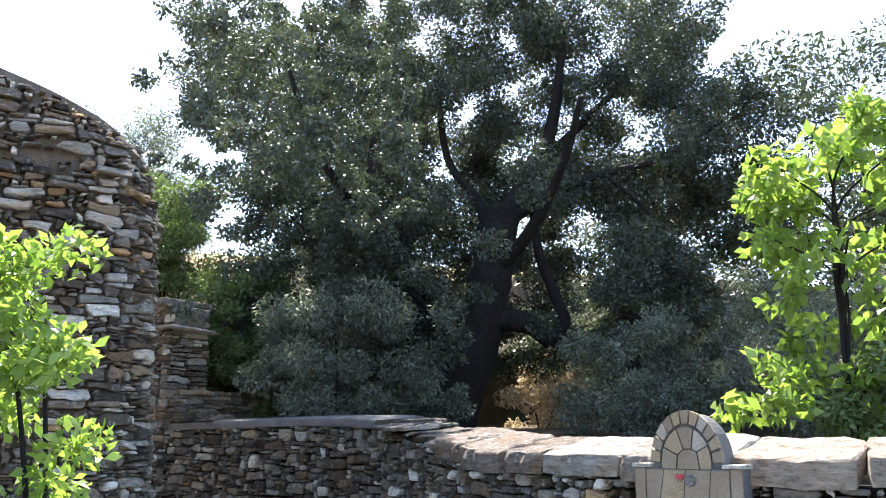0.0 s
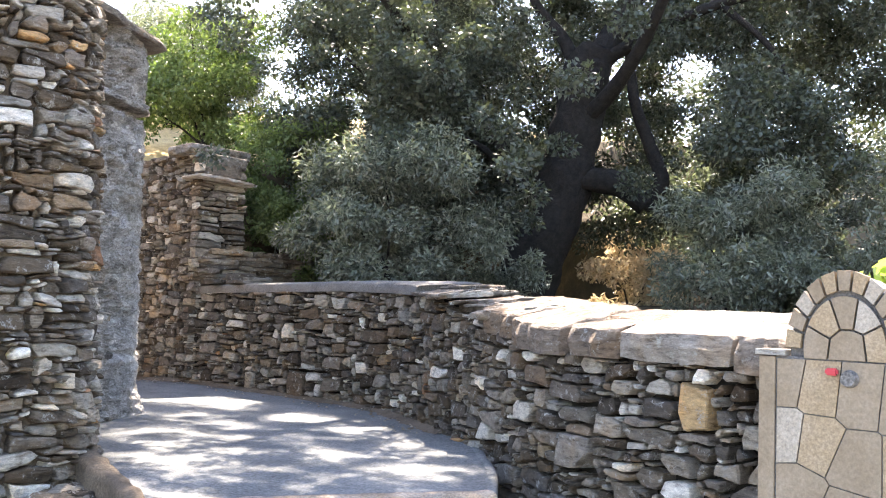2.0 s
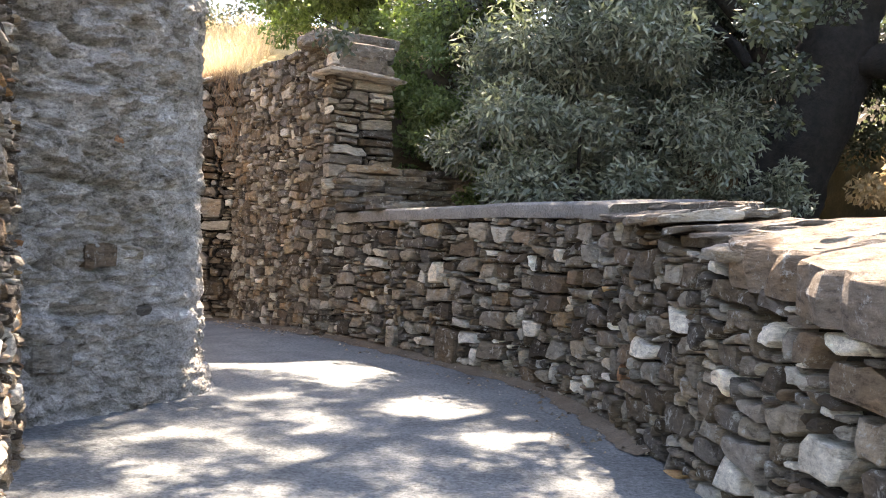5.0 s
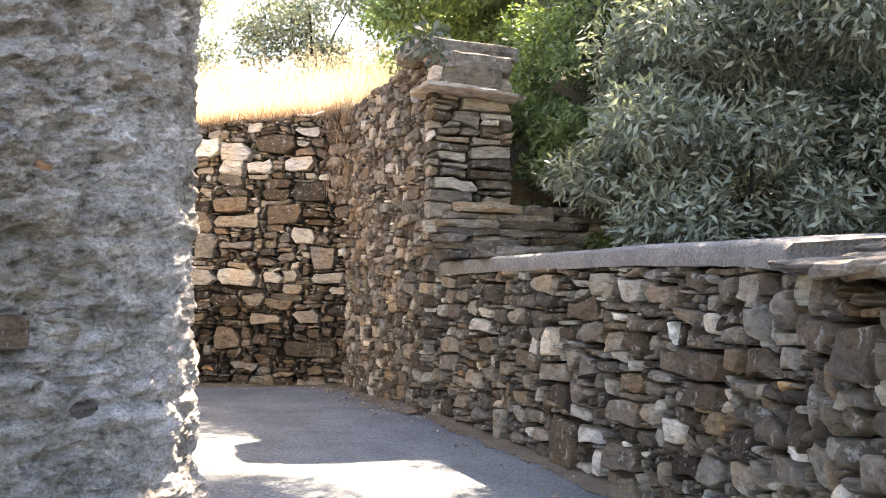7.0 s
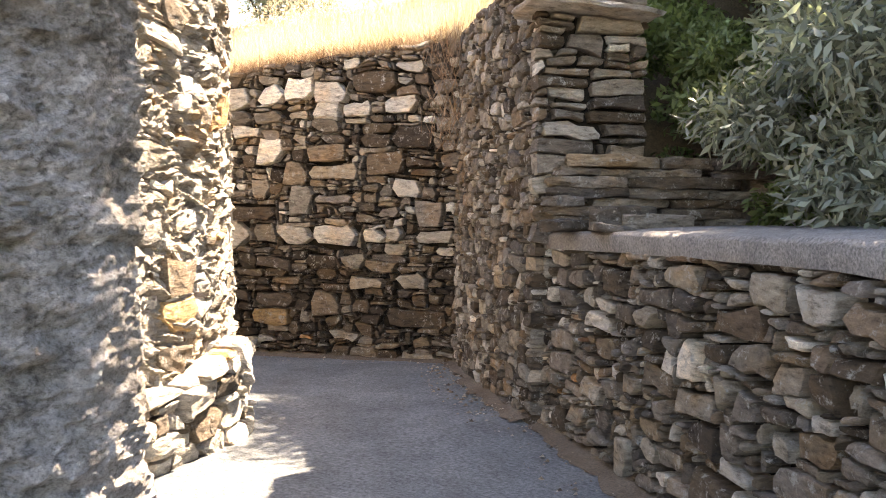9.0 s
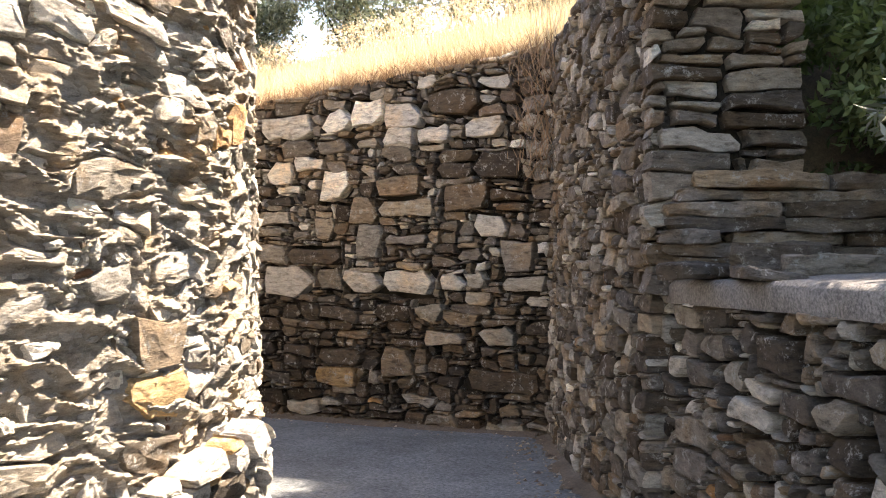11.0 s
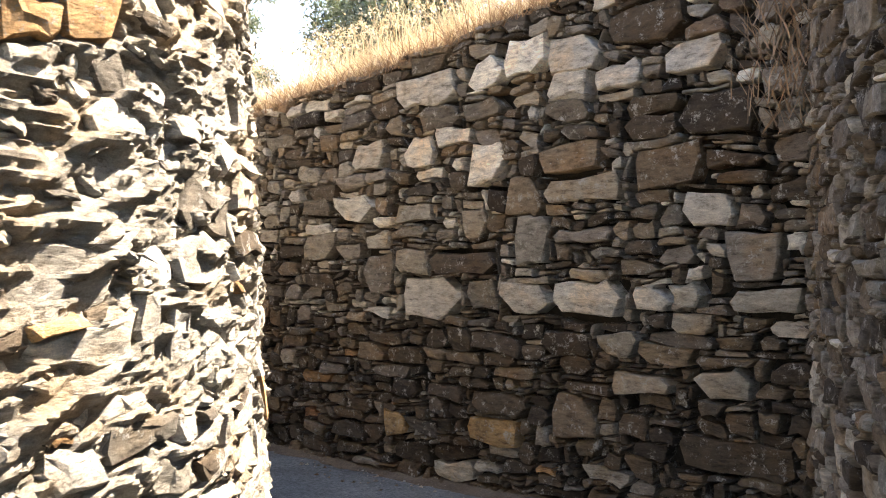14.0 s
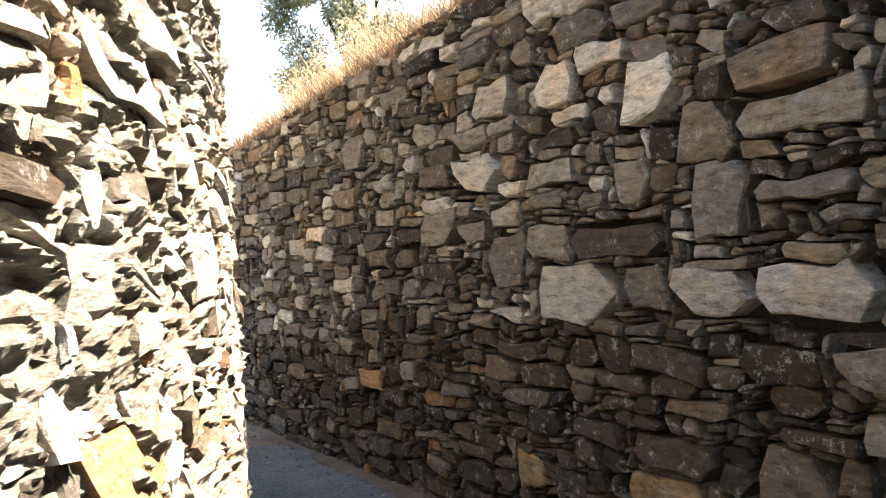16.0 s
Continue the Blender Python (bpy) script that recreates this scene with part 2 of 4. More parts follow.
def pack(rng, length, low, high, style):
    """Stones of a rubble face as corner rows (u, z), laid one by one on the lowest place of the rising top."""
    wmin, wmax, hmin, hmax, flat = style
    n = max(4, int(length / 0.02))
    grid = np.linspace(0, length, n + 1)
    top = np.array([low(u) for u in grid])
    lim = np.array([high(u) for u in grid])
    out = []
    while len(out) < 9000:
        open_ = np.where(lim - top > 0.02, top, 99.0)
        i = int(np.argmin(open_))
        if open_[i] > 90:
            break
        h = hmin + (hmax - hmin) * rng.random() ** 2.3
        aspect = rng.uniform(*flat) if rng.random() > 0.11 else rng.uniform(0.6, 1.3)
        w = min(max(wmin * rng.uniform(0.7, 1.3), h * aspect), wmax)
        k = max(3, int(w / 0.02))
        # reach to both sides while the bed stays near this level
        step = max(0.018, 0.35 * h)
        a = i
        while a > 0 and i - a < k and abs(top[a - 1] - top[i]) < step and lim[a - 1] - top[a - 1] > 0.015:
            a -= 1
        b = i
        while b < n and b - a < k and abs(top[b + 1] - top[i]) < step and lim[b + 1] - top[b + 1] > 0.015:
            b += 1
        a = max(a, b - k)
        if b - a < 3:
            a, b = max(0, min(a, i - 1)), min(n, max(b, i + 2))
        za, zb = float(np.mean(top[a:a + 3])), float(np.mean(top[max(b - 2, 0):b + 1]))
        real = (b - a) * 0.02
        if h > real * 1.5:
            h = real * 1.5
        h = max(h, 0.025)
        mid = (za + zb) / 2 + h
        ta, tb = mid + rng.uniform(-0.12, 0.12) * h, mid + rng.uniform(-0.12, 0.12) * h
        # keep courses: take over the neighbour's level where it is close
        if a > 1 and abs(top[a - 2] - mid) < 0.022:
            ta = float(top[a - 2])
        if b < n - 1 and abs(top[b + 2] - mid) < 0.022:
            tb = float(top[b + 2])
        ta, tb = max(ta, za + 0.018), max(tb, zb + 0.018)
        if ta > lim[a] - 0.02:
            ta = float(lim[a])
        if tb > lim[b] - 0.02:
            tb = float(lim[b])
        out.append((float(grid[a]), float(grid[b]), za, zb, ta, tb))
        top[a:b + 1] = np.maximum(top[a:b + 1] + 0.012, ta + (tb - ta) * np.linspace(0, 1, b + 1 - a))
    return out


def stone_shape(rng, row, gap, proud, rounded, least=0.1):
    """One stone as rings of (u, z, out): buried back, arris and flat, split face with a few facets."""
    a, b, za, zb, ta, tb = row
    w, h = b - a, (ta - za + tb - zb) / 2
    g = min(gap * rng.uniform(0.4, 1.5), 0.16 * h, 0.16 * w)
    a, b, za, zb, ta, tb = a + g, b - g, za + g, zb + g, ta - g, tb - g
    k = min(0.24 * w, 0.42 * h) * rounded
    j = lambda s: rng.uniform(-s, s)
    e = min(0.012, 0.09 * h)
    sl, sr = j(0.3) * min(h, 0.5 * w), j(0.3) * min(h, 0.5 * w)
    cut_ = lambda: k * rng.choice((0.1, 0.3, 0.7, 1.5))
    ring = [(a - sl / 2 + cut_(), za + j(e))]
    ring += [(a + (b - a) * f, za + (zb - za) * f + j(e)) for f in (rng.uniform(0.25, 0.45), rng.uniform(0.55, 0.75))]
    ring += [(b - sr / 2 - cut_(), zb + j(e)), (b + j(e), zb + (tb - zb) * rng.uniform(0.25, 0.7)), (b + sr / 2 - cut_(), tb + j(e))]
    ring += [(a + (b - a) * f, ta + (tb - ta) * f + j(e)) for f in (rng.uniform(0.55, 0.75), rng.uniform(0.25, 0.45))]
    ring += [(a + sl / 2 + cut_(), ta + j(e)), (a + j(e), za + (ta - za) * rng.uniform(0.3, 0.7))]
    cu, cz = sum(p[0] for p in ring) / 10, sum(p[1] for p in ring) / 10
    d = proud * rng.uniform(least, 1.0)
    tilt_u, tilt_z = j(0.35) * proud / max(w, 0.08), (j(0.55) - 0.1) * proud / max(h, 0.05)
    seed = rng.uniform(0, 90)

    def out(u, z, q):
        return d * q + (u - cu) * tilt_u + (z - cz) * tilt_z + 0.22 * proud * noise.noise((u * 8 + seed, z * 14, seed))

    rows = [(u, z, -0.12) for u, z in ring]
    rows += [(u, z, max(out(u, z, 0.55), -0.05)) for u, z in ring]
    bevel = rng.uniform(0.003, 0.009) * (1 + rounded)
    su, sz = 1 - min(0.3, 2 * bevel / max(w, 0.02)), 1 - min(0.34, 2 * bevel / max(h, 0.02))
    for fu, fz, q in ((su, sz, 0.95), (su * 0.55, sz * 0.5, 1.0)):
        for u, z in ring:
            u2, z2 = cu + (u - cu) * fu, cz + (z - cz) * fz
            rows.append((u2, z2, out(u2, z2, q) + j(0.07) * proud))
    rows.append((cu + j(0.12) * w, cz + j(0.12) * h, out(cu, cz, 1.04)))
    return rows


STONE_FACES = []
for r_ in range(3):
    for i_ in range(10):
        STONE_FACES.append((r_ * 10 + i_, r_ * 10 + (i_ + 1) % 10, r_ * 10 + 10 + (i_ + 1) % 10, r_ * 10 + 10 + i_))
for i_ in range(10):
    STONE_FACES.append((30 + i_, 30 + (i_ + 1) % 10, 40))


def make_room(row, key):
    """The pieces of a stone that are left beside a large one."""
    a, b, za, zb, ta, tb = row
    z0, z1 = (za + zb) / 2, (ta + tb) / 2
    ka, kb, kz0, kz1 = key[:4]
    if a >= kb or b <= ka or z0 >= kz1 or z1 <= kz0:
        return [row]
    p, q = max(a, ka), min(b, kb)
    cuts = [(a, ka, za, zb, ta, tb), (kb, b, za, zb, ta, tb), (p, q, za, zb, min(ta, kz0), min(tb, kz0)), (p, q, max(za, kz1), max(zb, kz1), ta, tb)]
    return [c for c in cuts if c[1] - c[0] > 0.03 and c[4] - c[2] > 0.015 and c[5] - c[3] > 0.015]


def rubble(owner, name, line, low, high, style, palette, seed, near, gap=0.006, proud=0.035, lean=lambda z: 0.0, rounded=0.8, keys=(), keep=None, warp=1.0):
    """Lay a stone face along a line. near: the stretch whose stones are single pieces. palette(u, z, rng) names the tone.
    keys: large stones (u, u, z, z, tone) that stand out of the rest. warp: how far the beds wave and the joints slant."""
    rng = random.Random(seed)
    laid = []
    for a, b, z0, z1, tone in keys:
        j = lambda: rng.uniform(-0.025, 0.025)
        laid.append(((a, b, z0 + j(), z0 + j(), z1 + j(), z1 + j()), tone, proud * 1.15, rounded * 1.15, 0.5))
    for first in pack(rng, line.length, low, high, style):
        rows = [first]
        for k in keys:
            rows = [piece for row in rows for piece in make_room(row, k)]
        for row in rows:
            u, z = (row[0] + row[1]) / 2, (row[2] + row[4]) / 2
            if keep and not keep(u, z, rng):
                continue
            laid.append((row, palette(u, z, rng), proud, rounded, 0.1))
    singles, rest = 0, {}
    for row, tone, out, soft, least in laid:
        verts = []
        for q, zz, o in stone_shape(rng, row, gap, out, soft, least):
            q2 = q + warp * (0.035 * noise.noise((q * 3.1 + seed, zz * 6.5, 1)) + 0.028 * noise.noise((q * 7 + seed, zz * 13, 2)))
            z2 = zz + warp * (0.03 * noise.noise((q * 2.6, zz * 4.0 + seed, 5)) + 0.02 * noise.noise((q * 6, zz * 9 + seed, 6)))
            x, y, nx, ny = line.at(q2)
            o -= lean(z2)
            verts.append((x + nx * o, y + ny * o, z2))
        if singles < 300 and near((row[0] + row[1]) / 2, row[2]):
            mesh_from(name, verts, STONE_FACES, STONE[tone][0], owner)
            singles += 1
        else:
            vs, fs = rest.setdefault(tone, ([], []))
            k = len(vs)
            vs.extend(verts)
            fs.extend(tuple(i + k for i in f) for f in STONE_FACES)
    for tone, (vs, fs) in rest.items():
        tagged(mesh_from("rubble", vs, fs, STONE[tone][1], owner), kind="stuff")


def rough_face(owner, name, line, u0, u1, z0, z1, step, depth, mat, label=""):
    """A dense, uneven skin in front of a line: depth(u, z, x, y) is how far it stands out."""
    nu, nz = int((u1 - u0) / step), int((z1 - z0) / (step * 0.8))
    vs, fs = [], []
    for i in range(nu + 1):
        u = u0 + (u1 - u0) * i / nu
        x, y, nx, ny = line.at(u)
        for k in range(nz + 1):
            z = z0 + (z1 - z0) * k / nz
            o = depth(u, z, x, y)
            vs.append((x + nx * o, y + ny * o, z + 0.02 * noise.noise((x * 3, y * 3, z * 3))))
    for i in range(nu):
        for k in range(nz):
            a = i * (nz + 1) + k
            fs.append((a, a + nz + 1, a + nz + 2, a + 1))
    return mesh_from(name, vs, fs, mat, owner, label)


def core(owner, line, low, high, thick, mat, lean=lambda z: 0.0, inset=0.112, name="core", levels=1):
    """The solid body behind a stone face."""
    n = max(8, int(line.length / 0.15))
    vs, fs = [], []
    m = levels + 3
    for i in range(n + 1):
        u = line.length * i / n
        x, y, nx, ny = line.at(u)
        a, b = low(u) - 0.3, high(u) - 0.01
        ring = [(-inset - lean(a + (b - a) * k / levels), a + (b - a) * k / levels) for k in range(levels + 1)] + [(-thick, b), (-thick, a)]
        vs.extend((x + nx * off, y + ny * off, z) for off, z in ring)
    for i in range(n):
        k = m * i
        for j in range(m):
            fs.append((k + j, k + (j + 1) % m, k + m + (j + 1) % m, k + m + j))
    fs.append(tuple(range(m)))
    fs.append(tuple(m * n + m - 1 - j for j in range(m)))
    return mesh_from(name, vs, fs, mat, owner)


def lin(points):
    us, zs = [p[0] for p in points], [p[1] for p in points]
    return lambda u: float(np.interp(u, us, zs))


# ---- plan ----
# low wall and high wall, walked from the corner to the fountain: open side on the right hand
LOW = Line([(-4.72, 15.62), (-3.9, 14.98), (-2.7, 14.05), (-1.75, 13.2), (-1.15, 12.3), (-0.65, 11.25), (-0.2, 10.2), (0.2, 9.3), (0.78, 8.35), (1.56, 7.48), (2.5, 6.8), (4.0, 6.1), (6.5, 5.6), (10.0, 5.2), (14.0, 5.0)])
HIGH = Line([(-7.45, 17.98), (-6.2, 16.8), (-4.72, 15.5)])
BACK = Line([(-17.5, 14.95), (-14.0, 16.0), (-11.0, 16.88), (-9.3, 17.42), (-7.45, 17.98)])
ROUND = Line([(-5.1, 11.2), (-5.57, 12.2), (-5.99, 13.2), (-6.39, 13.94), (-7.12, 14.59), (-8.2, 15.0), (-9.8, 15.18), (-12.5, 14.9), (-16.0, 13.9)])


def floor_z(x, y):
    return float(np.interp(-x, [5.0, 8.0, 11.0, 16.0], [0.0, -0.2, -0.33, -0.42]))


# ground sheet, path, bank
ground = mesh_from("ground", [(-400, -400, -0.4), (400, -400, -0.4), (400, 400, -0.4), (-400, 400, -0.4)], [(0, 1, 2, 3)], DIRT)
tagged(ground, "dry brown earth ground around the lane", "ground", kind="structure")


def plane_patch(name, outline, z, mat, cuts=4):
    bm = bmesh.new()
    f = bm.faces.new([bm.verts.new((x, y, 0)) for x, y in outline])
    bmesh.ops.triangulate(bm, faces=[f])
    bmesh.ops.subdivide_edges(bm, edges=bm.edges[:], cuts=cuts, use_grid_fill=True)
    bmesh.ops.recalc_face_normals(bm, faces=bm.faces[:])
    if bm.faces[:][0].normal.z < 0:
        bmesh.ops.reverse_faces(bm, faces=bm.faces[:])
    for v in bm.verts:
        v.co.z = z(v.co.x, v.co.y)
    return part(name, bm, mat, smooth=True)


low_floor = plane_patch("lower_path", [(-2.4, -14), (3.0, -14), (3.2, -2), (4.6, 3.2), (7.5, 4.6), (14, 4.4), (14, 5.4), (2.4, 7.4), (0.4, 10.8), (-4, 9.5), (-3.6, 7.2), (-4.6, 6.4), (-3.2, 3.6), (-2.6, 0)], lambda x, y: -0.33, PATHWAY)
tagged(low_floor, "grey gravelly concrete floor of the lower lane", "path", kind="structure")
landing = [(-2.05, 7.44), (-0.09, 8.4), (-0.12, 9.2), (-0.22, 10.0), (-0.38, 11.2), (-0.7, 13.2), (-3.6, 15.7), (-7.3, 18.5), (-18, 15.4), (-18, 12), (-6, 12), (-4.6, 9.5), (-3.2, 8.95), (-2.78, 8.4), (-2.35, 7.87)]
floor = plane_patch("floor", landing, floor_z, PATHWAY)
tagged(floor, "grey concrete landing dappled with leaf shade", "path", kind="structure")


def beam(name, corners, width, low, mat, owner=None, seed=1, wobble=0.02, step=0.06):
    """A worn edge: a rounded strip along a line, z given at each corner."""
    pts = [Vector(c) for c in corners]
    rows = []
    for a, b in zip(pts, pts[1:]):
        k = max(2, int((b - a).length / step))
        rows += [a.lerp(b, i / k) for i in range(k)]
    rows.append(pts[-1])
    vs, fs = [], []
    prof = [(-0.5, None), (-0.5, -0.05), (-0.38, 0.0), (0.0, 0.006), (0.38, 0.0), (0.5, -0.05), (0.5, None)]
    for i, p in enumerate(rows):
        d = (rows[min(i + 1, len(rows) - 1)] - rows[max(i - 1, 0)])
        side = Vector((d.y, -d.x, 0)).normalized()
        for o, z in prof:
            q = p + side * (o * width)
            w = noise.noise_vector(q * 6 + Vector((seed, 0, 0))) * wobble
            vs.append((q.x + w.x, q.y + w.y, (low if z is None else p.z + z + w.z * 0.6)))
    m = len(prof)
    for i in range(len(rows) - 1):
        for j in range(m - 1):
            fs.append((i * m + j, i * m + j + 1, (i + 1) * m + j + 1, (i + 1) * m + j))
    fs += [tuple(range(m)), tuple(reversed(range((len(rows) - 1) * m, len(rows) * m)))]
    return mesh_from(name, vs, fs, mat, owner, smooth=True)


LIP = earth_material("edge_concrete", (0.2, 0.15, 0.1), (0.26, 0.215, 0.165), (0.31, 0.285, 0.25), 5)
edge = beam("step_edge", [(-2.22, 7.45, 0.012), (-0.09, 8.37, 0.012)], 0.2, -0.35, LIP, seed=3)
side = beam("landing_side", [(-0.1, 8.34, 0.006), (-0.12, 9.2, 0.006), (-0.22, 10.0, 0.006), (-0.35, 11.0, 0.004)], 0.1, -0.35, PATHWAY, seed=4, wobble=0.012)
tagged(side, "worn concrete side of the landing beside the wall", "step", kind="structure")
tagged(edge, "worn brown concrete step edge of the landing", "step", kind="structure")
tread = beam("step_tread", [(-2.0, 7.2, -0.16), (0.25, 8.12, -0.16)], 0.45, -0.35, LIP, seed=5)
tagged(tread, "worn concrete step below the landing", "step", kind="structure")
apron = beam("kerb_foot", [(-3.2, 8.6, -0.1), (-2.7, 7.85, -0.14), (-2.3, 7.25, -0.2)], 0.5, -0.35, SOIL, seed=9, wobble=0.06)
tagged(apron, "rough clay-bound footing at the foot of the tower", "kerb", kind="structure")
kerb = beam("kerb", [(-3.0, 8.75, 0.17), (-2.78, 8.4, 0.13), (-2.35, 7.87, 0.08), (-2.0, 7.45, 0.03)], 0.15, -0.35, SOIL, seed=7, wobble=0.045, step=0.035)
tagged(kerb, "rounded brown masonry kerb beside the step", "kerb", kind="structure")


# ---- low wall ----
LOW_TOP = lin([(0, 1.43), (1.5, 1.47), (3.4, 1.5), (4.6, 1.48), (5.2, 1.45), (5.8, 1.36), (6.4, 1.26), (7.4, 1.17), (8.5, 1.1), (10, 1.08), (15, 1.05)])
low_base = lambda u: float(np.interp(u, [0, 4.6, 6.0, 8, 20], [-0.05, -0.05, -0.3, -0.36, -0.36]))
CAP = lambda u: float(np.interp(u, [0, 5.25, 5.35, 6.9, 7.3, 20], [0.12, 0.12, 0.08, 0.08, 0.2, 0.2]))
wall_low = thing("wall_low", "low dry-laid rubble wall of grey-brown schist with capstones", "wall", kind="structure")
core(wall_low, LOW, low_base, lambda u: LOW_TOP(u) - CAP(u), 0.72, JOINT_SHADE)


def low_tone(u, z, r):
    k = r.random()
    return "white" if k < 0.09 else "ochre" if k < 0.1 else "brown" if k < 0.24 else "tan" if k < 0.56 else "grey"


u_of = LOW.nearest
rubble(wall_low, "stone", LOW, low_base, lambda u: LOW_TOP(u) - CAP(u), (0.07, 0.42, 0.028, 0.16, (1.5, 3.8)), low_tone, 11, lambda u, z: 2.0 < u < 8.2 and z > -0.1, 0.014, 0.05, rounded=0.6, warp=1.0,
       keys=[(u_of(1.0, 7.85) - 0.13, u_of(1.0, 7.85) + 0.13, 0.48, 0.78, "ochre"), (u_of(-0.05, 9.85) - 0.09, u_of(-0.05, 9.85) + 0.09, 0.76, 0.9, "white"),
             (u_of(0.12, 9.5) - 0.16, u_of(0.12, 9.5) + 0.16, 0.32, 0.52, "white"), (u_of(-2.75, 14.1) - 0.2, u_of(-2.75, 14.1) + 0.18, -0.05, 0.36, "brown"),
             (u_of(-3.55, 14.7) - 0.12, u_of(-3.55, 14.7) + 0.1, -0.03, 0.26, "tan"), (u_of(-2.95, 14.25) - 0.12, u_of(-2.95, 14.25) + 0.12, 0.75, 0.98, "white"),
             (u_of(-0.7, 11.36) - 0.2, u_of(-0.7, 11.36) + 0.2, 0.98, 1.18, "tan"), (u_of(0.5, 8.7) - 0.3, u_of(0.5, 8.7) + 0.1, 0.1, 0.35, "grey"), (u_of(-1.6, 13.0) - 0.3, u_of(-1.6, 13.0) + 0.3, 0.78, 0.95, "brown")])

# smooth cement capping on the far stretch
vs, fs = [], []
rows_ = np.linspace(0.0, 5.3, 90)
for u in rows_:
    x, y, nx, ny = LOW.at(u)
    t = LOW_TOP(u)
    for off, z in ((0.035, t - 0.125), (0.045, t - 0.03), (0.02, t - 0.003), (-0.35, t + 0.03), (-0.7, t + 0.05), (-0.72, t - 0.13)):
        w = 0.012 * noise.noise((x * 5, y * 5, z * 9))
        vs.append((x + nx * (off + w), y + ny * (off + w), z + 0.5 * w))
for i in range(len(rows_) - 1):
    for j in range(5):
        fs.append((i * 6 + j, i * 6 + j + 1, i * 6 + j + 7, i * 6 + j + 6))
fs += [(0, 1, 2, 3, 4, 5), tuple(len(vs) - 1 - k for k in range(6))]
mesh_from("capping", vs, fs, CEMENT, wall_low, "smooth grey cement capping", True)


def slab(name, owner, x, y, z, along, length, depth, thick, mat, seed, droop=0.0, rise=0.0):
    """A split stone slab with an uneven outline, its top at z; along: the turn of its length in degrees."""
    r = random.Random(seed)
    n = 26
    ring = []
    for i in range(n):
        a = 2 * math.pi * i / n
        c, s_ = math.cos(a), math.sin(a)
        k = 1 / max(abs(c) ** 9 + abs(s_) ** 9, 1e-6) ** (1 / 9)
        ring.append((0.5 * length * c * k * r.uniform(0.93, 1.03), 0.5 * depth * s_ * k * r.uniform(0.9, 1.05)))
    ca, sa = math.cos(radians(along)), math.sin(radians(along))
    vs = []
    for dz, sc in ((-thick, 0.97), (-thick * 0.5, 1.0), (-thick * 0.08, 0.99), (0.0, 0.955), (0.004, 0.6)):
        for p, q in ring:
            w = noise.noise((p * 6 + seed, q * 6, dz * 20)) * 0.025 + noise.noise((p * 17 + seed, q * 17, dz * 60)) * 0.016
            u, v = p * sc + w, q * sc + w
            vs.append((x + u * ca - v * sa, y + u * sa + v * ca, z + dz + w * 0.7 + v * droop + u * rise))
    vs.append((x, y, z + 0.002))
    fs = [tuple(reversed(range(n)))]
    for k in range(4):
        for i in range(n):
            fs.append((k * n + i, k * n + (i + 1) % n, (k + 1) * n + (i + 1) % n, (k + 1) * n + i))
    fs += [(4 * n + i, 4 * n + (i + 1) % n, 5 * n) for i in range(n)]
    return mesh_from(name, vs, fs, mat, owner)


def along_of(line, u):
    x, y, nx, ny = line.at(u)
    return x, y, nx, ny, math.degrees(math.atan2(nx, -ny))


PALE_TOP = stone_material("capstone", [(0, (0.34, 0.28, 0.225)), (0.3, (0.42, 0.365, 0.31)), (0.6, (0.3, 0.245, 0.195)), (0.85, (0.46, 0.42, 0.37))], False)
rng = random.Random(5)
u = 7.05
while u < LOW.length - 0.3:
    L = rng.uniform(0.4, 0.95)
    x, y, nx, ny, ang = along_of(LOW, u + L / 2)
    t = rng.uniform(0.17, 0.235)
    slab("capstone", wall_low, x - nx * (0.31 + rng.uniform(-0.03, 0.05)), y - ny * 0.31, LOW_TOP(u + L / 2) + 0.4 * min(0.23, 0.06 * (u - 4.0)) - 0.015 + rng.uniform(-0.02, 0.02), ang + 180 + rng.uniform(-5, 5), L - 0.012, 0.78, t - 0.02, PALE_TOP, rng.randrange(999), -min(0.23, 0.06 * (u - 4.0)) - rng.uniform(-0.02, 0.03), -(LOW_TOP(u + L) - LOW_TOP(u)) / L)
    u += L
# thin split slates in the middle stretch
for k in range(34):
    u = rng.uniform(5.65, 7.4)
    x, y, nx, ny, ang = along_of(LOW, u)
    off = rng.uniform(0.0, 0.6)
    slab("slate", wall_low, x - nx * off, y - ny * off, LOW_TOP(u) - 0.02 + 0.14 * off + rng.uniform(-0.03, 0.03), ang + 180 + rng.uniform(-25, 25), rng.uniform(0.4, 0.9), rng.uniform(0.25, 0.45), rng.uniform(0.025, 0.06), STONE["grey"][0], k + 40, -rng.uniform(0.06, 0.2))

# ---- high wall and its stepped end ----
HIGH_TOP = lin([(0, 3.55), (1.8, 3.48), (4, 3.46)])
wall_high = thing("wall_high", "tall dry stone wall end of thin brown schist slabs", "wall", kind="structure")
core(wall_high, HIGH, lambda u: -0.15, HIGH_TOP, 0.6, JOINT_SHADE)


def high_tone(u, z, r):
    k = r.random()
    return "white" if k < 0.05 else "brown" if k < 0.3 else "grey" if k < 0.58 else "tan"


rubble(wall_high, "stone", HIGH, lambda u: -0.2 + 0.04 * u, HIGH_TOP, (0.06, 0.36, 0.026, 0.14, (1.6, 4.8)), high_tone, 12, lambda u, z: u > 1.2 and z > 0.1, 0.006, 0.05, rounded=0.65)


def end_tone(u, z, r):
    k = r.random()
    return "white" if k < 0.08 else "brown" if k < 0.16 else "grey" if k < 0.4 else "tan"


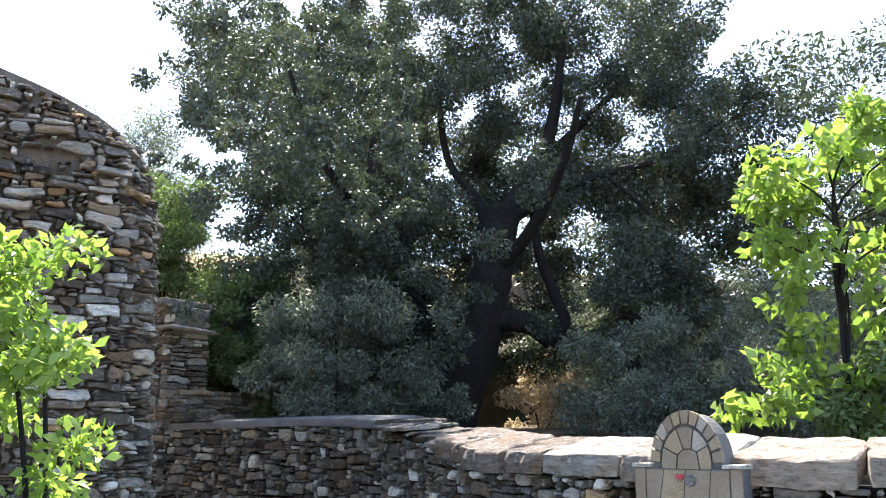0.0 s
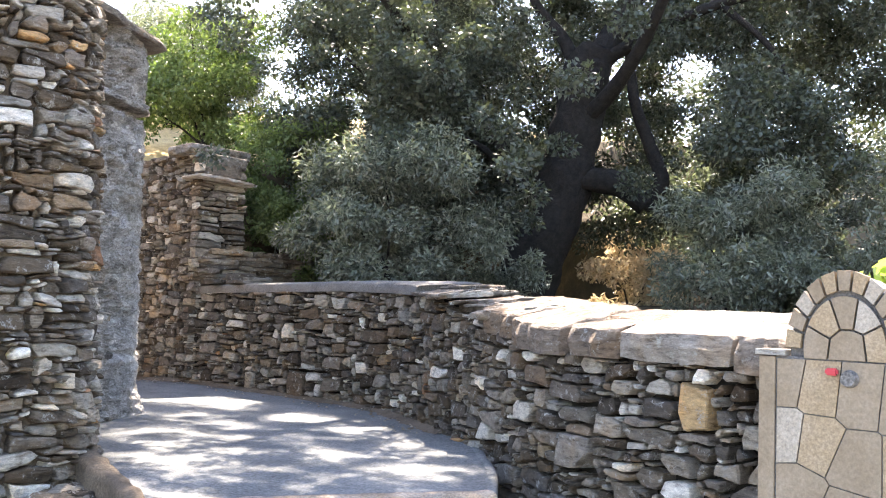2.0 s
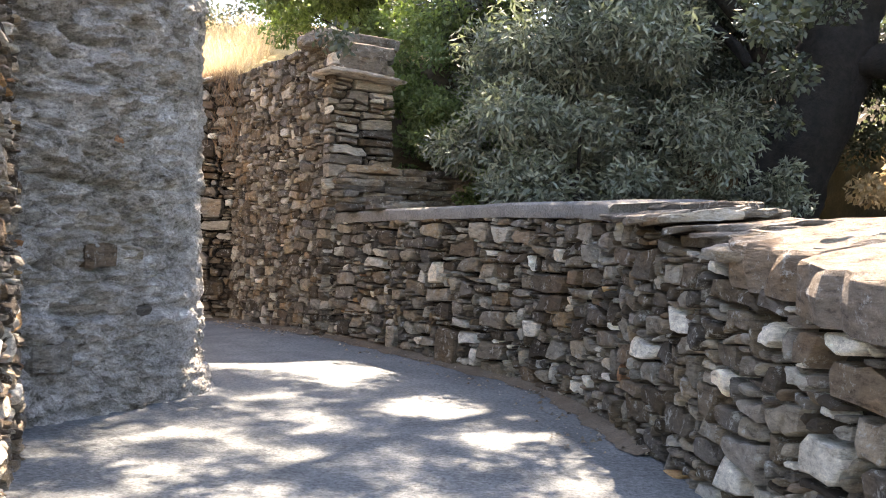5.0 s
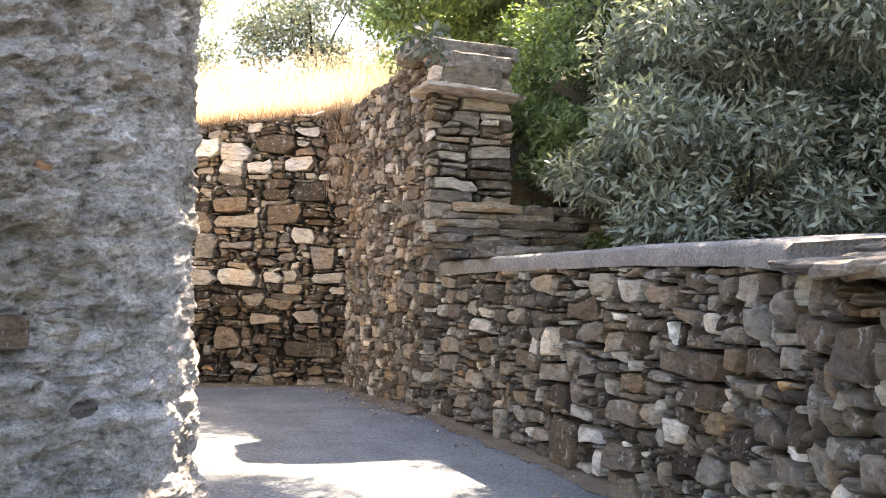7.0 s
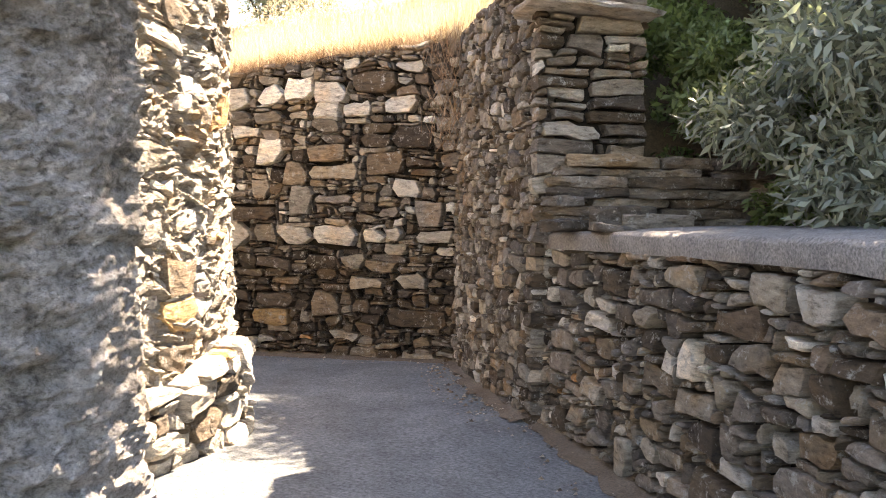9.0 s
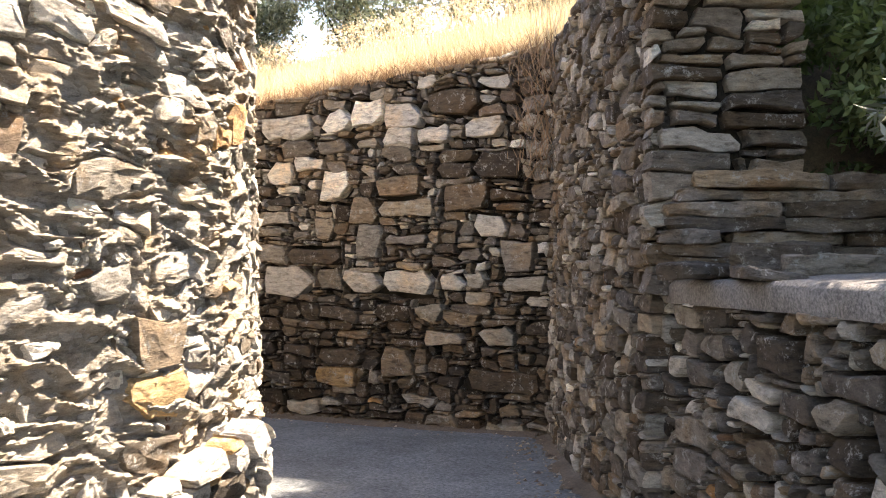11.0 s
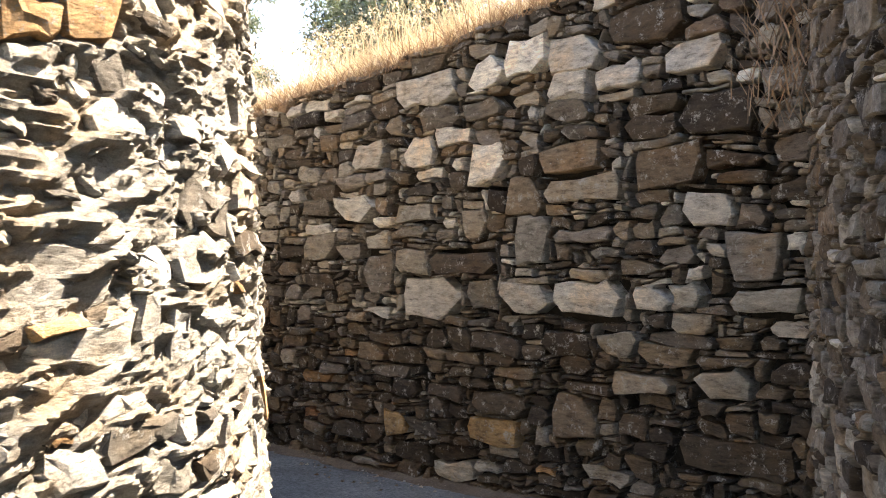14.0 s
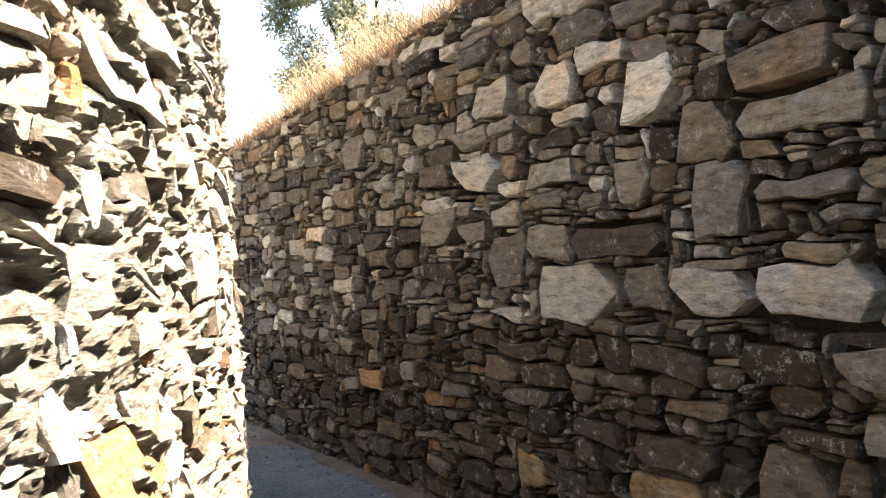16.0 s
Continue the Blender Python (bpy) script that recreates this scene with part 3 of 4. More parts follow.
END = Line([(-4.76, 15.45), (-4.5, 15.72), (-4.2, 16.06)], soft=False)
rubble(wall_high, "slab_stone", END, lambda u: 1.35, lambda u: 3.4, (0.16, 0.6, 0.05, 0.17, (2.5, 5.0)), end_tone, 22, lambda u, z: True, 0.009, 0.085, lambda z: -0.04, 0.25)
COPE = stone_material("pale_slate", [(0, (0.52, 0.5, 0.47)), (0.5, (0.58, 0.56, 0.53))], False)
slab("coping", wall_high, -4.74, 15.94, 3.53, 48.5, 1.1, 0.84, 0.13, stone_material("dark_coping", [(0, (0.17, 0.16, 0.15)), (0.5, (0.2, 0.19, 0.175))], False), 3)
slab("slab_stone", wall_high, -4.62, 15.88, 3.40, 48.5, 0.75, 0.74, 0.15, STONE["grey"][0], 9)
slab("slab_stone", wall_high, -4.47, 15.68, 3.03, 48.5, 1.0, 0.74, 0.04, COPE, 4, 0.0, -0.05)
slab("slab_stone", wall_high, -4.52, 15.78, 3.28, 48.5, 0.62, 0.42, 0.2, STONE["tan"][0], 14)
z = 1.46
k = 0
while z < 1.98:
    t = rng.uniform(0.05, 0.11)
    q = -0.15 + rng.uniform(-0.05, 0.1)
    while q < 1.45 - 0.5 * (z - 1.45):
        L = rng.uniform(0.3, 0.85)
        x, y = -4.55 + 0.81 * (q + L / 2), 15.62 + 0.59 * (q + L / 2)
        slab("slab_stone", wall_high, x + rng.uniform(-0.03, 0.03), y + rng.uniform(-0.03, 0.05), z + t, 36 + rng.uniform(-5, 5), L, rng.uniform(0.4, 0.55), t * 0.94, STONE[("tan", "grey", "tan")[k % 3]][0], 60 + k, rng.uniform(-0.03, 0.02), rng.uniform(-0.02, 0.02))
        q += L
        k += 1
    z += t
for k, (x, y, z, L, t) in enumerate(((-3.95, 15.35, 1.62, 0.42, 0.12), (-3.75, 15.42, 1.57, 0.5, 0.1), (-4.3, 15.3, 1.52, 0.6, 0.07), (-3.9, 15.1, 1.5, 0.7, 0.05))):
    loose = slab("loose_stone", None, x, y, z, 20 + 35 * k, L, 0.26, t, STONE["grey"][0], 80 + k, 0.05 * (k - 1))
    tagged(loose, "loose grey split stone lying on the wall top", "stone", "loose stones on the wall")

# ---- back wall ----
BACK_TOP = lin([(0, 2.75), (3.6, 3.0), (6.7, 3.2), (8.5, 3.4), (10.5, 3.55)])
BACK_LOW = lambda u: float(np.interp(u, [0, 6.5, 10.5], [-0.45, -0.38, -0.24]))
wall_back = thing("wall_back", "high dry stone retaining wall, pale stones above and brown below", "wall", kind="structure")
core(wall_back, BACK, BACK_LOW, BACK_TOP, 0.7, JOINT_SHADE)


def back_tone(u, z, r):
    k = r.random()
    if z < 1.1 + 0.08 * math.sin(u * 1.7) - float(np.interp(u, [3.5, 6.0], [0.5, 0.0])):
        return "ochre" if k < 0.02 else "tan" if k < 0.13 else "grey" if k < 0.22 else "brown"
    return "white" if k < 0.09 else "tan" if k < 0.48 else "grey" if k < 0.78 else "brown"


# large stones: x, x, z, z along the wall
WHITE_KEYS = [(-10.04, -9.69, 2.1, 2.4), (-11.42, -10.97, 2.31, 2.57), (-10.73, -10.4, 2.3, 2.53), (-10.37, -9.97, 2.43, 2.56), (-10.76, -10.12, 1.06, 1.37), (-9.71, -9.28, 1.1, 1.34), (-9.26, -8.64, 1.1, 1.37),
              (-8.59, -8.33, 1.16, 1.35), (-8.24, -7.9, 1.72, 1.95), (-8.37, -7.94, 2.67, 2.9), (-8.9, -8.52, 2.65, 2.84), (-9.69, -9.27, 2.87, 3.15), (-9.26, -8.83, 2.85, 3.1), (-10.8, -10.14, 2.78, 3.05),
              (-10.04, -9.7, 2.85, 3.06), (-11.65, -11.13, 1.84, 2.08), (-9.25, -8.92, 2.68, 2.83)]
TAN_KEYS = [(-9.67, -9.35, 1.84, 2.13), (-9.34, -8.84, 2.12, 2.33), (-11.23, -10.92, 1.6, 1.76), (-10.86, -10.47, 1.39, 1.6), (-10.06, -9.74, 1.11, 1.36), (-10.07, -9.69, 2.6, 2.76), (-8.88, -8.56, 0.87, 1.04),
            (-8.18, -7.78, 0.64, 0.83), (-8.74, -8.4, -0.2, -0.06), (-9.31, -8.66, 1.94, 2.1), (-12.13, -11.64, 1.53, 1.76), (-10.11, -9.84, 1.71, 1.92), (-13.52, -13.12, 2.22, 2.5)]
BROWN_KEYS = [(-8.6, -8.09, 1.98, 2.23), (-8.24, -7.74, 2.28, 2.55), (-8.76, -8.22, 2.94, 3.18), (-10.01, -9.5, 0.34, 0.53), (-9.28, -8.88, 0.28, 0.56), (-8.3, -7.55, 0.19, 0.42), (-9.34, -8.94, 0.84, 1.02), (-10.02, -9.54, 0.81, 0.96), (-10.44, -9.76, 1.4, 1.6)]
GREY_KEYS = [(-9.57, -9.27, 1.48, 1.81), (-11.28, -10.89, 1.24, 1.57), (-7.97, -7.62, 1.37, 1.68), (-10.54, -10.1, 2.58, 2.77)]
OCHRE_KEYS = [(-10.06, -9.56, 0.11, 0.31), (-11.03, -10.74, 0.02, 0.22)]
BACK_KEYS = [(row, tone) for tone, rows in (("white", WHITE_KEYS), ("tan", TAN_KEYS), ("brown", BROWN_KEYS), ("grey", GREY_KEYS), ("ochre", OCHRE_KEYS)) for row in rows]
flat_u = lambda x: float(np.interp(x, BACK.p[:, 0], BACK.s))
rubble(wall_back, "stone", BACK, BACK_LOW, lambda u: BACK_TOP(u) - 0.02, (0.07, 0.46, 0.026, 0.16, (1.7, 5.2)), back_tone, 13, lambda u, z: 5.6 < u < 9.8 and 0.0 < z < 2.9, 0.008, 0.045, rounded=0.65, warp=1.25,
       keys=[(flat_u(a), flat_u(b), c, d, tone) for (a, b, c, d), tone in BACK_KEYS])

# ---- rounded sunlit wall ----
wall_round = thing("wall_round", "sunlit rounded rubble wall of rough pale schist", "wall", kind="structure")
lean_round = lambda z: 0.035 * z
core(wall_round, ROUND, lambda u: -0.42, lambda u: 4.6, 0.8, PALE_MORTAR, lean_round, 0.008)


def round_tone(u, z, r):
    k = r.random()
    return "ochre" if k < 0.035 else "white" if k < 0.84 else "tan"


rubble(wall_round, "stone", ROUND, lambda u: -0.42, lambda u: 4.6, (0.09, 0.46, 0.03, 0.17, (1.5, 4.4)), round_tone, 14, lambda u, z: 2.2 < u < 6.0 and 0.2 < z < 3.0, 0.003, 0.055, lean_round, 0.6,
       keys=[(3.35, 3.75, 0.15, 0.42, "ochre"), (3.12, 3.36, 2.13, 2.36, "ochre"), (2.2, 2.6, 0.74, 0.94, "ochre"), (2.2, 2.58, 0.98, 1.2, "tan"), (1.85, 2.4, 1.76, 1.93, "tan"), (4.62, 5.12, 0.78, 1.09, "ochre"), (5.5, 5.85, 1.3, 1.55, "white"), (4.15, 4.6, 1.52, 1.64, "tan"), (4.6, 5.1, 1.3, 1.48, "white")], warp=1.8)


def skin_depth(u, z, x, y):
    """Split schist edges bedded in mortar: ragged ledges, undercut below, that fade in and out."""
    sway = 0.55 * noise.noise((u * 1.3, z * 1.6, 1)) + 0.22 * noise.noise((u * 4.5, z * 5.0, 2))
    o = 0.0
    for rate, high_, seed_ in ((6.5, 0.075, 3.0), (15.0, 0.04, 7.0)):
        tooth = (z * rate + sway * rate * 0.35 + 3.0 * noise.noise((u * 0.8, z * 0.7, seed_))) % 1.0
        o += high_ * max(0.0, 0.35 + noise.noise((u * 3.5, z * rate * 0.9, seed_ + 1))) * (tooth ** 1.6 if tooth < 0.88 else (1 - tooth) / 0.12 * 0.81)
    o += 0.03 * noise.fractal((u * 6.0, z * 12.0, 4), 0.7, 2.2, 5)
    return 0.012 + o - lean_round(z)


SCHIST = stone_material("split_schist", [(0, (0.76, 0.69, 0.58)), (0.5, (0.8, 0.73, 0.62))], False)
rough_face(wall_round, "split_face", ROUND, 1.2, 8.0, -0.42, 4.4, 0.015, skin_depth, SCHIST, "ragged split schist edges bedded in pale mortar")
PLINTH = Line([tuple(ROUND.at(q)[m] + 0.16 * ROUND.at(q)[m + 2] for m in (0, 1)) for q in (1.2, 1.8, 2.4, 2.9, 3.25)] + [ROUND.at(3.5)[:2]])
PLINTH_TOP = lin([(0, 0.5), (1.0, 0.42), (1.5, 0.55), (1.9, 0.62), (2.2, 0.35)])
core(wall_round, PLINTH, lambda u: -0.3, PLINTH_TOP, 0.3, RENDER, inset=0.04, name="plinth")
rubble(wall_round, "plinth_stone", PLINTH, lambda u: -0.1, lambda u: PLINTH_TOP(u) + 0.02, (0.1, 0.4, 0.06, 0.22, (1.2, 3.0)), round_tone, 24, lambda u, z: True, 0.003, 0.07)

# ---- plastered pillar ----
PLASTER = Line([(-4.43, 8.2), (-4.06, 10.1), (-3.85, 11.56), (-3.96, 11.82), (-4.3, 11.97), (-5.6, 12.3)], soft=False)
pillar = thing("pillar", "grey roughly plastered stone pillar", "pillar", kind="structure")
core(pillar, PLASTER, lambda u: 0.0, lambda u: 3.8, 1.2, RENDER, lambda z: 0.03 * z, 0.12, "core")


def plaster_depth(u, z, x, y):
    """Thin render that follows the stones under it, broken off along some of their beds."""
    calm = float(np.interp(u, [2.9, 3.4], [1.0, 0.4]))
    bend = 0.05 * noise.noise((u * 2.0, z * 1.5, 9))
    near_, _ = noise.voronoi((u * 2.6, (z + bend) * 6.0, 1.3))
    stone_ = min(1.0, (near_[1] - near_[0]) * 3.0)
    patch = max(0.0, min(1.0, 0.5 + 1.6 * noise.noise((u * 1.7, z * 2.6, 5))))
    o = 0.06 * calm * patch * stone_ + 0.085 * calm * noise.fractal((u * 3.6, z * 5.0, 3), 0.55, 2.2, 6) + 0.03 - 0.03 * z - 0.01
    o += 0.045 * calm * noise.ridged_multi_fractal((u * 6.0, z * 13.0, 2), 0.8, 2.1, 4, 1.0, 2.0) - 0.06 * calm
    o += 0.012 * noise.noise((u * 30, z * 45, 6)) + 0.09 * max(0.0, 1 - z / 0.28)
    ledge = z + 0.06 * noise.noise((u * 1.3, 0, 2))
    for at_, deep in ((0.62, 0.05), (1.42, 0.07), (2.3, 0.05)):
        o -= deep * calm * math.exp(-((ledge - at_) / 0.03) ** 2)
    if 3.04 < z < 3.12:
        o -= 0.09
    elif 3.12 <= z < 3.2:
        o += 0.05
    return o


rough_face(pillar, "plaster", PLASTER, 0.0, PLASTER.length, -0.05, 3.9, 0.02, plaster_depth, RENDER, "rough grey render with stones showing through")
slab("coping", pillar, -4.5, 10.9, 3.93, 84, 2.3, 1.3, 0.07, STONE["grey"][0], 31)
for u, z, L, tone in ((2.76, 1.76, 0.2, "ochre"), (2.52, 1.04, 0.26, "tan"), (2.82, 1.03, 0.15, "tan"), (1.7, 1.5, 0.3, "grey"), (3.25, 2.5, 0.2, "grey"), (2.2, 0.45, 0.3, "grey"), (2.9, 0.62, 0.22, "grey")):
    x, y, nx, ny, ang = along_of(PLASTER, u)
    o = plaster_depth(u, z - 0.06, x, y) - 0.055
    slab("stone", pillar, x + nx * o, y + ny * o, z, ang, L, 0.14, L * 0.55, STONE[tone][0], int(u * 50))

# ---- round tower ----
TOWER = Line([(-9.0, 7.0), (-6.5, 7.0), (-4.6, 7.1), (-3.2, 7.68), (-2.86, 8.42), (-3.4, 9.3), (-4.3, 10.3)])
tower = thing("wall_tower", "rounded rubble stone tower with a domed plaster shoulder", "wall", kind="structure")
TOWER_TOP = lin([(0, 5.2), (3.5, 4.85), (4.7, 4.6), (5.4, 4.35), (5.9, 4.15), (6.4, 4.0), (9, 3.9)])
lean_tower = lambda z: 0.05 * z - 0.06 + 0.22 * max(0.0, z - 3.0) ** 2
core(tower, TOWER, lambda u: -0.35, TOWER_TOP, 1.2, SOIL, lean_tower, 0.06, levels=14)


def tower_tone(u, z, r):
    k = r.random()
    return "ochre" if k < 0.05 else "white" if k < 0.2 else "brown" if k < 0.3 else "tan" if k < 0.75 else "grey"


rubble(tower, "stone", TOWER, lambda u: -0.35, lambda u: TOWER_TOP(u) - 0.1, (0.06, 0.36, 0.024, 0.11, (2.0, 5.5)), tower_tone, 15, lambda u, z: 4.6 < u < 6.9 and 0 < z < 3.0, 0.006, 0.07, lean_tower, 0.65,
       keep=lambda u, z, r: z < 3.4 or r.random() < 0.7)
r_foot = random.Random(77)
for k in range(16):
    f = k / 15
    x, y = -2.98 + 0.66 * f + r_foot.uniform(-0.1, 0.1), 8.4 - 0.98 * f + r_foot.uniform(-0.1, 0.1)
    slab("footing_stone", tower, x, y, -0.06 - 0.07 * f + r_foot.uniform(0, 0.06), r_foot.uniform(-40, 10), r_foot.uniform(0.18, 0.36), r_foot.uniform(0.14, 0.24), 0.14, STONE[("tan", "brown", "grey", "brown")[k % 4]][0], 300 + k, r_foot.uniform(0.0, 0.35), r_foot.uniform(-0.15, 0.15))
# body that closes the buildings behind their faces
block = mesh_from("building", [(-16, 8.6, -0.4), (-5.4, 8.6, -0.4), (-5.6, 11.8, -0.4), (-7.6, 13.9, -0.4), (-16, 13.0, -0.4), (-16, 8.6, 3.7), (-5.4, 8.6, 3.7), (-5.6, 11.8, 3.7), (-7.6, 13.9, 3.7), (-16, 13.0, 3.7)],
                  [(0, 1, 6, 5), (1, 2, 7, 6), (2, 3, 8, 7), (3, 4, 9, 8), (4, 0, 5, 9), (5, 6, 7, 8, 9)], RENDER)
tagged(block, "plain grey plastered body of the stone building", "building", kind="structure")

# ---- terrace behind the walls ----
vs, fs = [], []
rim = [(BACK, u, BACK_TOP(u) - 0.12) for u in np.linspace(0, BACK.length - 0.02, 40)] + [(HIGH, u, float(np.interp(u, [0, 2.0, 3.5], [3.3, 3.2, 1.2]))) for u in np.linspace(0.1, HIGH.length, 14)]
rim += [(LOW, u, LOW_TOP(u) - 0.6) for u in np.linspace(0.25, LOW.length, 50)]
DIST = [0.45, 0.9, 1.6, 2.6, 4.0, 6.0, 9.0, 14.0, 22.0, 40.0, 70.0]
for line, u, z in rim:
    x, y, nx, ny = line.at(u)
    for d in DIST:
        rise = (0.42 * d if line is BACK else 0.25 * d if line is HIGH else 0.08 * d)
        rise = 9 * (1 - math.exp(-rise / 9))
        px_, py_ = x - nx * d, y - ny * d
        vs.append((px_, py_, z + rise + 0.12 * noise.noise((px_ * 0.7, py_ * 0.7, 1)) * min(1, d / 1.5)))
m = len(DIST)
for i in range(len(rim) - 1):
    for k in range(m - 1):
        fs.append((i * m + k, i * m + k + 1, (i + 1) * m + k + 1, (i + 1) * m + k))
cut = 41 * (m - 1)
slope = mesh_from("dry_slope", vs, fs[:cut], DRY, smooth=True)
tagged(slope, "straw-coloured dry slope above the back wall", "ground", kind="structure")
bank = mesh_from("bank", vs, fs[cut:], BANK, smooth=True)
tagged(bank, "dark earth terrace under the trees behind the walls", "ground", kind="structure")


def bank_z(x, y):
    """Height of the terrace above a place behind the walls."""
    best = None
    for line, top in ((BACK, BACK_TOP), (HIGH, HIGH_TOP), (LOW, LOW_TOP)):
        d = np.hypot(line.p[:, 0] - x, line.p[:, 1] - y)
        k = int(np.argmin(d))
        if best is None or d[k] < best[0]:
            r = (0.42 if line is BACK else 0.25 if line is HIGH else 0.08) * float(d[k])
            low_ = float(np.interp(line.s[k], [0, 2.0, 3.5], [3.3, 3.2, 1.2])) if line is HIGH else top(line.s[k]) - (0.6 if line is LOW else 0.15)
            best = (float(d[k]), low_ + 9 * (1 - math.exp(-r / 9)))
    return best[1]


# ---- plants ----
def leaves(name, clumps, count, size, mat, seed, parent=None, shape=0.42, flat=0.5, label=""):
    """Many small leaves, each a folded blade, scattered through clumps (x, y, z, radius)."""
    g = np.random.default_rng(seed)
    c = np.array(clumps)
    w = c[:, 3] ** 2
    pick = g.choice(len(c), count, p=w / w.sum())
    d = g.normal(size=(count, 3))
    d /= np.linalg.norm(d, axis=1)[:, None]
    r = c[pick, 3] * g.random(count) ** 0.45
    p = c[pick, :3] + d * r[:, None] * np.array([1, 1, 0.75])
    a = d + g.normal(size=(count, 3)) * 0.8
    a[:, 2] -= 0.25
    a /= np.linalg.norm(a, axis=1)[:, None]
    n = g.normal(size=(count, 3))
    n[:, 2] += flat
    b = np.cross(a, n)
    b /= np.linalg.norm(b, axis=1)[:, None] + 1e-9
    L = size * g.uniform(0.6, 1.25, count)[:, None]
    up = np.cross(b, a) * L * 0.12
    v = np.empty((count, 4, 3))
    v[:, 0], v[:, 1] = p - a * L / 2, p + b * L * shape / 2 + up
    v[:, 2], v[:, 3] = p + a * L / 2, p - b * L * shape / 2 + up
    idx = np.arange(count * 4).reshape(-1, 4)
    me = bpy.data.meshes.new(name)
    me.vertices.add(count * 4)
    me.vertices.foreach_set("co", v.ravel())
    me.loops.add(count * 4)
    me.loops.foreach_set("vertex_index", idx.ravel().astype(np.int32))
    me.polygons.add(count)
    me.polygons.foreach_set("loop_start", np.arange(0, count * 4, 4, dtype=np.int32))
    me.materials.append(mat)
    me.update(calc_edges=True)
    ob = new(name, me)
    if parent:
        ob.parent = parent
        ob.matrix_parent_inverse = Matrix.Translation(-Vector(parent.location))
    if label:
        ob["label"] = label
    return ob


def limb(name, points, r0, r1, mat, parent, seed=0, sides=9):
    """A tapered, knotted branch through points."""
    pts = [Vector(p) for p in points]
    rows = []
    n = len(pts)
    for i in range(n - 1):
        a, b, c, d = pts[max(i - 1, 0)], pts[i], pts[i + 1], pts[min(i + 2, n - 1)]
        for j in range(6):
            f = j / 6
            rows.append(0.5 * (2 * b + (c - a) * f + (2 * a - 5 * b + 4 * c - d) * f * f + (3 * b - a - 3 * c + d) * f ** 3))
    rows.append(pts[-1])
    vs, fs = [], []
    m = len(rows)
    for i, p in enumerate(rows):
        t = (rows[min(i + 1, m - 1)] - rows[max(i - 1, 0)]).normalized()
        s_ = t.cross(Vector((0.3, 1, 0.2))).normalized()
        q = t.cross(s_)
        r = r0 + (r1 - r0) * (i / (m - 1)) ** 0.8
        for k in range(sides):
            a = 2 * math.pi * k / sides
            w = r * (1 + 0.28 * noise.noise((math.cos(a) * 1.3 + seed, math.sin(a) * 1.3, i * 0.35)))
            vs.append(tuple(p + (s_ * math.cos(a) + q * math.sin(a)) * w))
    for i in range(m - 1):
        for k in range(sides):
            fs.append((i * sides + k, i * sides + (k + 1) % sides, (i + 1) * sides + (k + 1) % sides, (i + 1) * sides + k))
    fs += [tuple(reversed(range(sides))), tuple(range((m - 1) * sides, m * sides))]
    return mesh_from(name, vs, fs, mat, parent, smooth=True)


# the great oak
OY = 18.3
oak = thing("oak_tree", "old evergreen oak with a dark leaning trunk and wide grey-green crown", "tree", (0.5, OY, bank_z(0.5, OY)))
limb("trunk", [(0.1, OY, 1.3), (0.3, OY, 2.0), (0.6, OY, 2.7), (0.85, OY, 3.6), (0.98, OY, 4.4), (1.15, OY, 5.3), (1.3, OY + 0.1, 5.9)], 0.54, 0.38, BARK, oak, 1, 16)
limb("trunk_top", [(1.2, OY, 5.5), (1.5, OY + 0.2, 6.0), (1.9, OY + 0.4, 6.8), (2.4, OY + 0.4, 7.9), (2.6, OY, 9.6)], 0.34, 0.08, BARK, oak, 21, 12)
for k, (pts, r0, r1) in enumerate((
        ([(1.0, OY, 3.6), (1.7, OY - 0.3, 3.5), (2.2, OY - 0.4, 3.1)], 0.24, 0.17),
        ([(2.15, OY - 0.4, 3.1), (2.45, OY - 0.4, 3.5), (2.3, OY - 0.3, 4.1), (2.0, OY - 0.2, 5.0), (1.9, OY, 6.0)], 0.16, 0.08),
        ([(0.5, OY, 2.9), (0.1, OY - 0.3, 3.5), (-0.3, OY - 0.5, 4.1), (-0.8, OY - 0.7, 4.6), (-1.3, OY - 0.8, 5.3), (-1.5, OY - 0.8, 6.3), (-1.3, OY - 0.6, 8.5)], 0.15, 0.04),
        ([(1.3, OY, 5.6), (2.3, OY - 0.3, 6.2), (3.3, OY - 0.8, 6.5), (4.3, OY - 1.2, 6.7), (5.6, OY - 1.4, 7.5)], 0.15, 0.04),
        ([(1.2, OY, 5.1), (0.8, OY + 0.2, 6.1), (0.1, OY + 0.3, 7.2), (-0.1, OY, 9.0)], 0.17, 0.05),
        ([(0.6, OY, 3.0), (0.0, OY + 0.3, 3.5), (-0.6, OY + 0.5, 4.2), (-1.9, OY + 0.6, 4.8), (-3.2, OY + 0.3, 5.8)], 0.11, 0.03),
        ([(1.9, OY + 0.3, 6.8), (3.0, OY + 0.8, 8.0), (4.2, OY + 0.6, 9.2)], 0.16, 0.05),
        ([(1.1, OY, 4.6), (1.7, OY - 0.9, 5.2), (2.2, OY - 2.0, 6.2), (2.4, OY - 3.2, 7.2)], 0.18, 0.05),
        ([(-0.9, OY - 0.7, 4.7), (-1.6, OY - 1.6, 5.4), (-2.4, OY - 2.6, 6.4), (-2.8, OY - 3.2, 7.6)], 0.14, 0.04),
        ([(3.3, OY - 0.8, 6.5), (4.0, OY - 1.3, 5.6), (4.4, OY - 1.6, 4.6)], 0.07, 0.03))):
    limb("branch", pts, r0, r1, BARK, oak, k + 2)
g = random.Random(21)
crown = []
